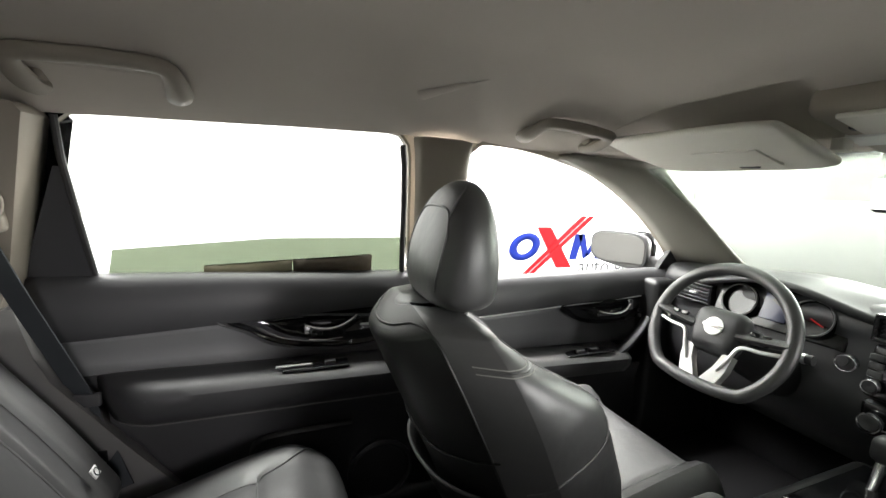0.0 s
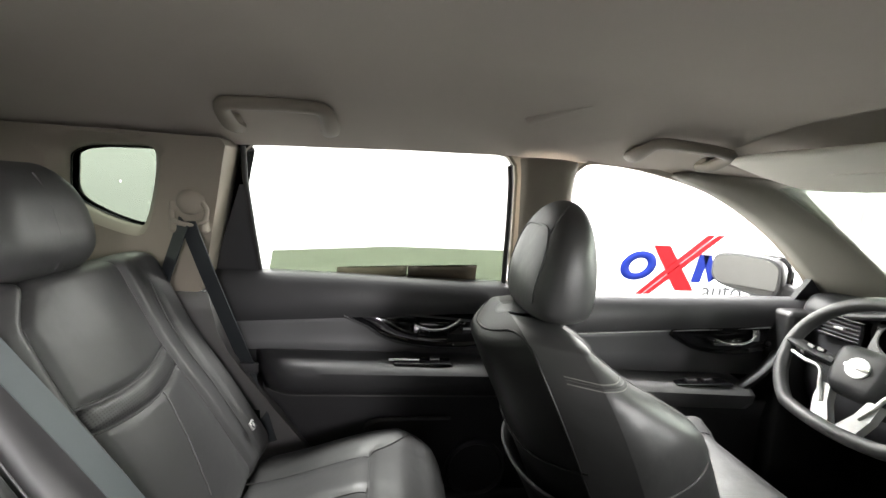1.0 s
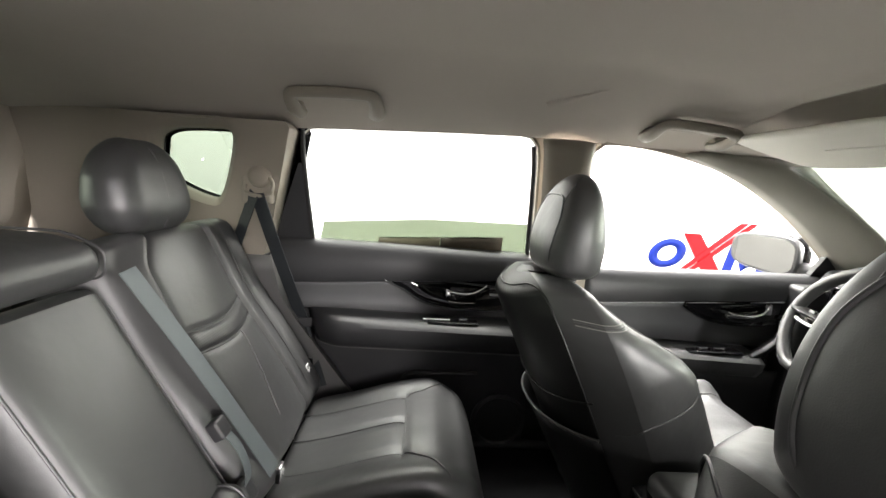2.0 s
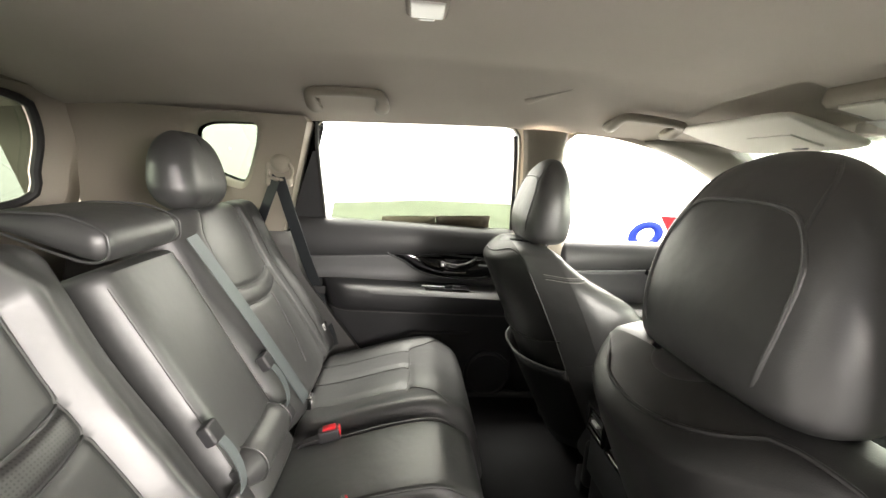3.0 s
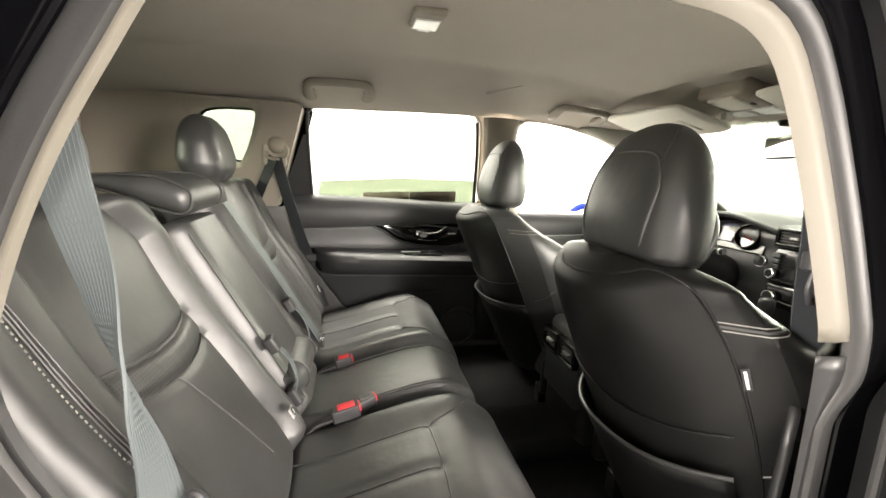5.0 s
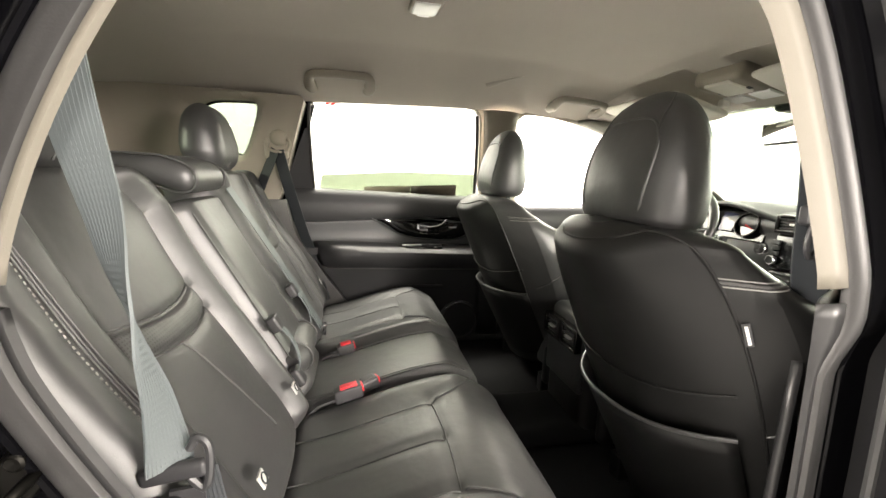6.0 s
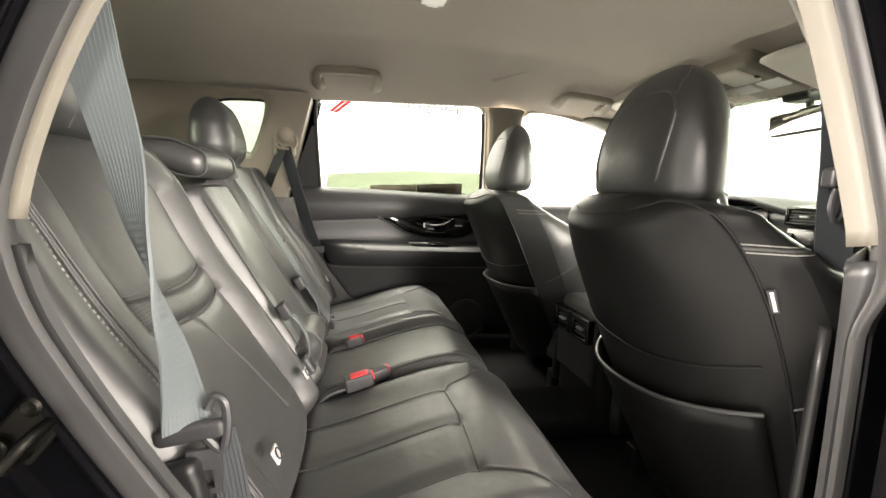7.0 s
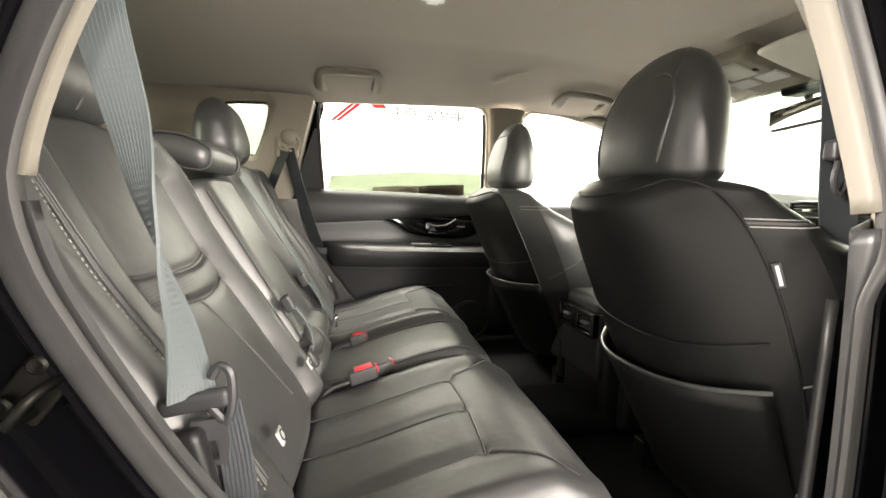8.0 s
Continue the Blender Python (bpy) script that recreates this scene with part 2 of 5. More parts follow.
def pad(surf, la, lb, na=24, nb=24, r=0.04, depth=0.08, h=None, corner=0.05):
    """An upholstered pad: surf(a, b) gives a point and normal; a in 0..la, b in 0..lb, h its relief, rolled off at the borders."""
    front, back = [], []
    for i in range(na + 1):
        rf, rb = [], []
        for j in range(nb + 1):
            ci = 0.5 - 0.5 * math.cos(math.pi * i / na)
            cj = 0.5 - 0.5 * math.cos(math.pi * j / nb)
            a, b = lerp(la * i / na, la * ci, 0.55), lerp(lb * j / nb, lb * cj, 0.55)
            qx, qy = abs(a - la / 2) - (la / 2 - corner), abs(b - lb / 2) - (lb / 2 - corner)
            out = math.hypot(max(qx, 0), max(qy, 0)) + min(max(qx, qy), 0) - corner
            d = max(0.0, -out)
            k = 1 - min(1.0, d / r)
            fall = math.sqrt(max(0.0, 1 - k * k))
            aa, bb = a, b
            if out > 0:
                cx, cy = (la / 2 - corner) * math.copysign(1, a - la / 2), (lb / 2 - corner) * math.copysign(1, b - lb / 2)
                v = Vector((a - la / 2 - cx, b - lb / 2 - cy))
                v = v.normalized() * corner
                aa, bb = la / 2 + cx + v.x, lb / 2 + cy + v.y
            p, nrm = surf(aa, bb)
            hh = (h(aa, bb) if h else 0.0)
            rf.append(p + nrm * (-depth + (depth + hh) * fall))
            rb.append(p - nrm * depth)
        front.append(rf)
        back.append(rb)
    g1 = sheet(front)
    g2 = sheet([list(reversed(r_)) for r_ in back])
    return join(g1, g2)


def ring(loops):
    """Closed loops of equal count joined one to the next."""
    return sheet(loops, close_v=True)


def lathe(profile, center, axis, n=24):
    """Spin (radius, height) about the axis."""
    q = Vector((0, 0, 1)).rotation_difference(Vector(axis))
    rows = []
    for rad, hh in profile:
        rows.append([Vector(center) + q @ Vector((rad * math.cos(2 * math.pi * j / n), rad * math.sin(2 * math.pi * j / n), hh)) for j in range(n)])
    return loft(rows)


def slab(poly, thick, n):
    """A flat polygon made thick along n."""
    a = [Vector(p) for p in poly]
    b = [p + Vector(n) * thick for p in a]
    return loft([a, b])


# ---- object helpers ----
ORIGIN = {}


def thing(name, at, label, category, group="", kind=""):
    ob = new(name)
    ob.empty_display_size = 0.05
    ob.location = at
    ORIGIN[ob.name] = Matrix.Translation(at)
    return tagged(ob, label, category, group, kind)


def mesh(name, geo, mat, smooth=True, solid=0.0, offset=-1.0, sub=0, bevel=0.0, angle=40):
    me = bpy.data.meshes.new(name)
    me.from_pydata([tuple(v) for v in geo[0]], [], geo[1])
    bm = bmesh.new()
    bm.from_mesh(me)
    bmesh.ops.remove_doubles(bm, verts=bm.verts, dist=1e-5)
    bmesh.ops.recalc_face_normals(bm, faces=bm.faces)
    bm.to_mesh(me)
    bm.free()
    me.materials.append(mat)
    ob = new(name, me)
    if solid:
        md = ob.modifiers.new("thickness", "SOLIDIFY")
        md.thickness, md.offset = solid, offset
    if bevel:
        md = ob.modifiers.new("edge", "BEVEL")
        md.width, md.segments, md.limit_method = bevel, 2, "ANGLE"
    if sub:
        md = ob.modifiers.new("round", "SUBSURF")
        md.levels = md.render_levels = sub
    if smooth:
        me.shade_smooth()
        if not sub:
            me.set_sharp_from_angle(angle=radians(angle))
    return ob


def part(name, geo, mat, parent, label="", **kw):
    ob = mesh(name, geo, mat, **kw)
    ob.parent = parent
    ob.matrix_parent_inverse = ORIGIN.get(parent.name, Matrix()).inverted()
    ORIGIN[ob.name] = Matrix()
    if label:
        ob["label"] = label
    return ob


def setting(name, geo, mat, label, category, **kw):
    return tagged(mesh(name, geo, mat, **kw), label, category, kind="structure")


def box(x0, x1, y0, y1, z0, z1, r=0.004, n=2, f=None):
    c = Vector(((x0 + x1) / 2, (y0 + y1) / 2, (z0 + z1) / 2))
    g = rbox(((x1 - x0) / 2, (y1 - y0) / 2, (z1 - z0) / 2), r, n)
    return [f(v + c) if f else v + c for v in g[0]], g[1]


# ---- studio ----
setting("ground", box(-6, 6.5, -5, 3.4, -0.1, 0.0, 0.01), STUDIOFLOOR, "smooth grey studio floor under the car", "floor")
setting("wall_north", box(-6, 6.5, 3.0, 3.2, 0, 4.2, 0.01), STUDIO, "plain white studio wall beside the car", "wall")
setting("wall_south", box(-6, 6.5, -5.2, -5.0, 0, 4.2, 0.01), CURTAIN, "plain dark studio wall beside the open door", "wall")
cove = []
for k in range(13):
    a = math.pi / 2 * k / 12
    cove.append([Vector((4.5 + 2.004 * math.sin(a), 1.0 + 2.004 * math.cos(a), z)) for z in (0.0, 2.1, 4.2)])
setting("wall_cove", sheet(cove), STUDIO, "rounded white corner of the studio walls", "wall", solid=0.05)
setting("wall_east", box(6.5, 6.7, -5.2, 3.2, 0, 4.2, 0.01), STUDIO, "plain white studio wall ahead of the car", "wall")
setting("wall_west", box(-6.2, -6, -5.2, 3.2, 0, 4.2, 0.01), STUDIO, "plain white studio wall behind the car", "wall")
setting("ceiling", box(-6.2, 6.7, -5.2, 3.2, 4.2, 4.35, 0.01), STUDIOTOP, "plain grey studio ceiling", "ceiling")


def wall_sign(x, z, g=1.0):
    """Blue ring, red crossing bars and a blue block above small grey lettering, flat on the wall."""
    y = 2.99
    t = thing("wall_sign", (x, 3.0, z), "blue and red painted sign with grey lettering on the white wall", "sign", "signs on the studio wall")
    o = [Vector((x + g * (0.13 + 0.145 * math.cos(a) + 0.03 * math.sin(a)), y, z + g * (0.27 + 0.115 * math.sin(a)))) for a in [2 * math.pi * i / 40 for i in range(40)]]
    i_ = [Vector((x + g * (0.13 + 0.072 * math.cos(a) + 0.02 * math.sin(a)), y, z + g * (0.27 + 0.060 * math.sin(a)))) for a in [2 * math.pi * i / 40 for i in range(40)]]
    part("ring", ring([o, i_]), SIGN_BLUE, t, solid=0.004)

    def flat(name, pts, lift, mat):
        part(name, slab([(x + g * a, y - lift, z + g * b) for a, b in pts], 0.004, (0, 1, 0)), mat, t)
    flat("bar", [(0.235, 0.435), (0.375, 0.435), (0.622, 0.085), (0.462, 0.085)], 0.004, SIGN_RED)
    for u0, u1, v0, v1 in ((-0.035, 0.010, 0.680, 0.742), (0.024, 0.069, 0.762, 0.824)):
        flat("stroke", [(u0, -0.094), (u1, -0.094), (v1, 0.535), (v0, 0.535)], 0.01, SIGN_RED)
    for pts in ([(0.590, 0.155), (0.668, 0.155), (0.722, 0.378), (0.640, 0.378)], [(0.668, 0.378), (0.742, 0.378), (0.795, 0.19), (0.745, 0.155)], [(0.760, 0.18), (0.808, 0.19), (0.935, 0.378), (0.862, 0.378)], [(0.868, 0.155), (0.946, 0.155), (0.985, 0.378), (0.905, 0.378)]):
        flat("block", pts, 0.0, SIGN_BLUE)
    fc = bpy.data.curves.new("lettering", "FONT")
    fc.body, fc.size, fc.extrude, fc.space_character = "auto group", 0.205 * g, 0.002, 1.0
    fc.materials.append(SIGN_GREY)
    ob = new("lettering", fc)
    ob.parent = t
    ob.matrix_parent_inverse = ORIGIN[t.name].inverted()
    ob.matrix_basis = pose(x + g * 0.69, y - 0.002, z + g * 0.024, 90, 0, 0)
    ob.scale = (0.98, 1, 1)
    return t


wall_sign(2.09, 0.505, 1.18)
wall_sign(-0.455, 1.859, 0.80)


# ---- car shell: floor, headliner, sides ----
def sy(z):
    """Half width of the side glass at a height."""
    return 0.80 - 0.40 * max(0.0, z - 1.12)


ROOF_C = [(-1.6, 1.46), (-1.3, 1.515), (-0.9, 1.565), (-0.5, 1.597), (0.0, 1.612), (0.4, 1.605), (0.75, 1.568), (0.95, 1.525), (1.14, 1.462)]
ROOF_E = [(-1.6, 1.36), (-1.2, 1.40), (-0.7, 1.435), (-0.4, 1.452), (0.0, 1.468), (0.3, 1.476), (0.5, 1.474), (0.7, 1.466), (0.85, 1.462), (1.0, 1.462), (1.14, 1.452)]
ROOF_W = [(-1.6, 0.70), (-1.2, 0.69), (-0.7, 0.675), (-0.4, 0.668), (0.0, 0.662), (0.3, 0.658), (0.7, 0.662), (0.85, 0.665), (1.0, 0.63), (1.14, 0.595)]


ROOF_SHAPE = [(i / 40, 1 - 0.12 * smooth01(i / 40 / 0.6) - 0.88 * min(1.0, max(0.0, i / 40 - 0.46) / 0.54) ** 1.25) for i in range(41)]


def roof_z(x, y):
    e = min(1.0, abs(y) / curve_at(ROOF_W, x))
    zc, ze = curve_at(ROOF_C, x), curve_at(ROOF_E, x)
    nest = 0.028 * smooth01((x - 0.800) / 0.014) * smooth01((1.05 - x) / 0.02) * smooth01((abs(y) - 0.080) / 0.02) * smooth01((0.56 - abs(y)) / 0.02)
    return ze + (zc - ze) * curve_at(ROOF_SHAPE, e) + nest


rows = []
for i in range(201):
    x = -1.6 + 2.74 * (i / 100 * 0.78 if i < 100 else 0.78 + 0.22 * (i - 100) / 100)
    w = curve_at(ROOF_W, x) + 0.004
    rows.append([Vector((x, w * math.sin(math.pi / 2 * k / 44), roof_z(x, w * math.sin(math.pi / 2 * k / 44)))) for k in range(-44, 45)])
setting("ceiling", sheet(rows), HEADLINER, "grey beige cloth headliner of the car roof", "headliner", solid=0.02, offset=1.0, angle=80)
setting("car_roof", sheet([[p + Vector((0, p.y * 0.05, 0.07)) for p in r] for r in rows]), PAINT, "black painted car roof", "car roof", solid=0.02, offset=1.0)

setting("floor", box(-1.55, 1.75, -0.74, 0.74, 0.36, 0.40, 0.01), CARPET, "black carpeted car floor", "car floor")
setting("bulkhead", box(1.70, 1.80, -0.85, 0.85, 0.30, 1.09, 0.01), CARPET, "black carpeted front bulkhead", "bulkhead")
for s in (1, -1):
    setting("kick_panel", box(1.30, 1.74, min(s * 0.70, s * 0.80), max(s * 0.70, s * 0.80), 0.36, 1.05, 0.02, 3), HARD, "black plastic footwell side panel", "kick panel")
setting("luggage_floor", box(-1.6, -0.55, -0.70, 0.70, 0.70, 0.74, 0.01), CARPET, "black carpeted luggage floor behind the bench", "car floor")
setting("floor_tunnel", box(-0.3, 1.3, -0.12, 0.12, 0.395, 0.47, 0.04, 4), CARPET, "carpeted hump along the car floor", "car floor")

REAR_EDGE = [(0.45, -0.15), (0.56, -0.217), (0.72, -0.332), (0.80, -0.385), (0.88, -0.445), (0.95, -0.475), (1.07, -0.504), (1.11, -0.505)]
RW = [(-0.39, 1.105), (-0.393, 1.25), (-0.397, 1.38), (-0.392, 1.435), (-0.365, 1.452), (-0.2, 1.459), (0.0, 1.467), (0.24, 1.475), (0.295, 1.470), (0.318, 1.440), (0.332, 1.36), (0.345, 1.27), (0.360, 1.16), (0.366, 1.095), (0.2, 1.090), (0.0, 1.091), (-0.2, 1.099)]
FW = [(0.575, 1.062), (0.545, 1.17), (0.515, 1.30), (0.495, 1.41), (0.505, 1.455), (0.55, 1.470), (0.70, 1.461), (0.895, 1.424), (1.01, 1.385), (1.123, 1.335), (1.25, 1.268), (1.389, 1.180), (1.46, 1.125), (1.47, 1.075), (1.2, 1.066), (0.9, 1.060)]
QW = [(-0.785, 1.372), (-0.768, 1.408), (-0.72, 1.427), (-0.63, 1.433), (-0.582, 1.430), (-0.576, 1.400), (-0.602, 1.32), (-0.640, 1.240), (-0.670, 1.228), (-0.75, 1.260), (-0.800, 1.305)]


def grow(pts, d):
    """A closed outline in x and z moved outwards by d."""
    c = Vector((sum(p[0] for p in pts) / len(pts), sum(p[1] for p in pts) / len(pts)))
    out, k = [], len(pts)
    for i in range(k):
        a, b = Vector(pts[i - 1]), Vector(pts[(i + 1) % k])
        t = (b - a).normalized()
        n = Vector((t.y, -t.x))
        if n.dot(Vector(pts[i]) - c) < 0:
            n = -n
        out.append((pts[i][0] + n.x * d, pts[i][1] + n.y * d))
    return out


def outline(pts, n):
    return [(p.x, p.y) for p in spline([(a, b, 0) for a, b in pts], n, closed=True)]


def on_side(pts, off, s=1):
    return [Vector((x, s * (sy(z) + off), z)) for x, z in pts]


def window(name, pts, mat, s, n=72, glass_off=0.022):
    """Glass in its black frame."""
    o = outline(pts, n)
    w = thing(name, (pts[0][0], s * 0.8, pts[0][1]), "", "", kind="structure")
    c = [(sum(p[0] for p in o) / n, sum(p[1] for p in o) / n)] * n
    mid = [(lerp(a[0], b[0], 0.5), lerp(a[1], b[1], 0.5)) for a, b in zip(o, c)]
    g = part("pane", ring([on_side(grow(o, 0.015), glass_off, s), on_side(mid, glass_off, s), on_side([(lerp(a[0], b[0], 0.02), lerp(a[1], b[1], 0.02)) for a, b in zip(c, o)], glass_off, s)]), mat, w)
    return w, o


for s in (1, -1):
    if s > 0:
        w, o = window("window_1", RW, GLASS_REAR, s)
        tagged(w, "lightly tinted glass of the rear door, wound up", "window")
        part("window_frame", ring([on_side(grow(o, 0.003), 0.006, s), on_side(grow(o, 0.003), 0.03, s), on_side(grow(o, 0.05), 0.03, s)]), BEIGE, w)
    w, o = window("window_2", FW, GLASS_CLEAR, s)
    tagged(w, "clear glass of the front door, wound up", "window")
    part("window_frame", ring([on_side(grow(o, 0.012), -0.010, s), on_side(o, -0.002, s), on_side(grow(o, 0.002), 0.026, s), on_side(grow(o, 0.03), 0.03, s)]), BEIGE, w)
    w, o = window("window_3", QW, GLASS_TINT, s, glass_off=-0.03)
    tagged(w, "green tinted rear quarter glass", "window")
    part("window_frame", ring([on_side(o, -0.035, s), on_side(grow(o, -0.006), -0.034, s)]), GLOSS, w, solid=0.004)

    # quarter trim with its window hole
    n = 96
    o = outline(QW, n)
    far = []
    cx, cz = -0.675, 1.33
    for x, z in o:
        a = math.atan2(z - cz, x - cx)
        d = Vector((math.cos(a), math.sin(a)))
        best = 9.0
        for px, pz, nx, nz in ((-1.38, 0, -1, 0), (0, 1.055 if s > 0 else 0.98, 0, -1), (0, 1.455, 0, 1), (-0.405 if s > 0 else -0.50, 1.45, 0.957, -0.288)):
            den = d.x * nx + d.y * nz
            if den > 1e-6:
                best = min(best, ((px - cx) * nx + (pz - cz) * nz) / den)
        far.append((cx + d.x * best, cz + d.y * best))
    g1 = grow(o, 0.022)
    mid = [(lerp(a[0], b[0], 0.5), lerp(a[1], b[1], 0.5)) for a, b in zip(g1, far)]
    setting("wall_quarter", ring([on_side(o, -0.035, s), on_side(grow(o, 0.006), -0.055, s), on_side(g1, -0.075, s), on_side(mid, -0.08, s), on_side(far, -0.08, s)] + ([on_side(far, 0.015, s)] if s > 0 else [])), BEIGE,
            "beige plastic quarter trim behind the rear door", "trim panel", solid=0.01, offset=0)
    skin = [(x + (0.035 if s > 0 else -0.11) * (x > -0.56), z - (0.10 if z < 1.06 else 0.0)) for x, z in far]
    setting("wall_quarter_skin", ring([on_side(grow(o, -0.004), -0.022, s), on_side(grow(o, 0.012), 0.01, s), on_side(skin, 0.03, s)]), PAINT, "black painted rear quarter panel", "body panel", solid=0.006, offset=1)
    rows = []
    for k in range(13):
        z = lerp(0.40, 1.058, k / 12)
        rows.append([Vector((lerp(-1.40, curve_at(REAR_EDGE, z) + (0.004 if s > 0 else -0.20), j / 12), s * (0.722 - (0.03 if s < 0 else 0.0) + 0.02 * math.sin(z * 5)), z)) for j in range(13)])
        if s > 0:
            rows[-1].append(Vector((rows[-1][-1].x, s * 0.80, z)))
    setting("wall_wheel_house", sheet(rows), GREYTRIM if s > 0 else HARD, "dark plastic wheel house trim", "trim panel", solid=0.01, offset=0)
    setting("sill", box(-0.25, 1.7, min(s * 0.72, s * 0.88), max(s * 0.72, s * 0.88), 0.30, 0.42, 0.02, 3), HARD, "dark plastic door sill", "door sill")

# pillars between the doors
for s in (1, -1):
    rows = []
    for k in range(17):
        z = lerp(0.95, 1.47, k / 16)
        x0 = curve_at([(0.95, 0.385), (1.16, 0.378), (1.27, 0.362), (1.36, 0.349), (1.44, 0.334), (1.47, 0.325)], z)
        x1 = curve_at([(0.95, 0.57), (1.06, 0.565), (1.17, 0.532), (1.30, 0.502), (1.41, 0.484), (1.47, 0.48)], z)
        rows.append([Vector((lerp(x0 + (0.0 if s > 0 else 0.06), x1, u), s * (sy(z) - (0.02 if s > 0 else 0.085) - 0.03 * (1 - (2 * u - 1) ** 4)), z)) for u in [j / 10 for j in range(11)]])
    setting("wall_centre_pillar", sheet(rows), BEIGE, "beige upper trim of the centre pillar", "pillar trim", solid=0.012, offset=0)
    rows = []
    for k in range(9):
        z = lerp(0.42, 0.955, k / 8)
        rows.append([Vector((lerp(0.37, 0.58, j / 8), s * ((0.775 if s > 0 else 0.715) - 0.03 * (1 - (j / 4 - 1) ** 4)), z)) for j in range(9)])
    setting("wall_centre_pillar", sheet(rows), HARD, "dark lower trim of the centre pillar", "pillar trim", solid=0.012, offset=0)
    # windscreen pillar
    path = [(0.78, 0.664, 1.458), (0.895, 0.680, 1.426), (1.01, 0.695, 1.386), (1.123, 0.713, 1.336), (1.25, 0.740, 1.270), (1.389, 0.775, 1.182), (1.50, 0.795, 1.10)]
    inner = [(0.82, 0.655, 1.466), (0.97, 0.632, 1.468), (1.09, 0.592, 1.457), (1.18, 0.580, 1.395), (1.29, 0.577, 1.318), (1.51, 0.580, 1.172), (1.66, 0.59, 1.09)]
    a = spline(path, 30)
    b = spline(inner, 30)
    rows = [[p.lerp(q, t) + Vector((0, -0.022 * (1 - (2 * t - 1) ** 2), 0)) for t in [j / 8 for j in range(9)]] for p, q in zip(a, b)]
    rows = [[Vector((p.x, s * p.y, p.z)) for p in r] for r in rows]
    setting("wall_windscreen_pillar", sheet(rows), PILLAR, "pale beige trim of the windscreen pillar", "pillar trim", solid=0.012, offset=0)


# ---- doors ----
def panel(rows_spec, x_rear, x_front, s, n=30):
    """A door panel strip: rows of (z at rear, z at front, half width)."""
    rows = []
    for zr, zf, y in rows_spec:
        row = []
        for j in range(n + 1):
            u = j / n
            z = lerp(zr, zf, u)
            x0 = x_rear(z) if callable(x_rear) else x_rear
            row.append(Vector((lerp(x0, x_front, u), s * y, z)))
        rows.append(row)
    return sheet(rows)


def rear_x(z):
    return curve_at(REAR_EDGE, z)


def rear_door(s):
    d = thing("door_1", (0.0, s * 0.78, 0.45), "closed rear door with black padded trim and silver handle", "car door", kind="structure")
    part("upper_pad", panel([(1.106, 1.093, 0.818), (1.108, 1.094, 0.80), (1.103, 1.089, 0.785), (1.08, 1.075, 0.768), (1.03, 1.045, 0.757), (0.98, 1.02, 0.757), (0.960, 1.010, 0.764), (0.955, 1.006, 0.778)], rear_x, 0.375, s), SOFT, d, "black soft upper pad", solid=0.006, offset=0)
    part("insert", panel([(0.957, 1.008, 0.775), (0.945, 0.99, 0.776), (0.92, 0.95, 0.782), (0.895, 0.90, 0.780), (0.875, 0.868, 0.768)], rear_x, 0.375, s), INSERT, d, "dark grey leatherette insert", solid=0.006, offset=0)
    arm = [(0.876, 0.866, 0.79), (0.874, 0.862, 0.75), (0.870, 0.856, 0.71), (0.862, 0.850, 0.682), (0.846, 0.838, 0.668), (0.825, 0.822, 0.667), (0.80, 0.80, 0.675), (0.778, 0.775, 0.688), (0.768, 0.764, 0.70), (0.764, 0.760, 0.73)]

    def arm_rear(z):
        return max(rear_x(z) + 0.02, -0.385 + 0.25 * max(0, 0.86 - z))
    g = panel(arm, arm_rear, 0.375, s)

    def bend(v):
        u = smooth01((v.x + 0.40) / 0.14)
        return Vector((v.x, s * lerp(0.775, abs(v.y), u ** 0.7), v.z))
    part("armrest", ([bend(v) for v in g[0]], g[1]), SOFT, d, "padded leather armrest", solid=0.006, offset=0)
    # Leather piping whose lighter grey stands for the highlight along it.
    part("piping", tube([bend(Vector((lerp(-0.36, 0.37, k / 30), s * 0.699, lerp(0.767, 0.762, k / 30)))) for k in range(31)], 0.0034), GREYTRIM, d, "leather piping under the armrest, highlight in its grey")
    part("piping", tube([bend(Vector((lerp(-0.37, 0.37, k / 30), s * 0.668, lerp(0.842, 0.836, k / 30)))) for k in range(31)], 0.002), LEATHER, d)
    part("lower_panel", panel([(0.885, 0.880, 0.785), (0.80, 0.80, 0.78), (0.768, 0.764, 0.735), (0.755, 0.755, 0.738), (0.70, 0.70, 0.745), (0.60, 0.60, 0.745), (0.52, 0.52, 0.742), (0.45, 0.45, 0.75), (0.40, 0.40, 0.76)], rear_x, 0.385, s), SOFT, d, "black plastic lower panel", solid=0.006, offset=0)
    # map pocket edge and speaker
    part("pocket", tube(spline([(-0.045, s * 0.736, 0.56), (-0.06, s * 0.732, 0.62), (-0.045, s * 0.730, 0.66), (0.02, s * 0.728, 0.672), (0.20, s * 0.728, 0.674)], 24), 0.008, flat=0.7), HARD, d)
    part("speaker_grille", lathe([(0.098, 0), (0.098, 0.012), (0.088, 0.018), (0.082, 0.012), (0.04, 0.016), (0.0005, 0.017)], (0.29, s * 0.742, 0.50), (0, -s, 0.0), 36), SOFT, d)
    # handle bay
    bay = outline([(-0.105, 0.993), (-0.06, 0.955), (-0.013, 0.926), (0.05, 0.908), (0.12, 0.899), (0.20, 0.896), (0.27, 0.903), (0.325, 0.930), (0.352, 0.965), (0.362, 1.004), (0.15, 1.001)], 60)
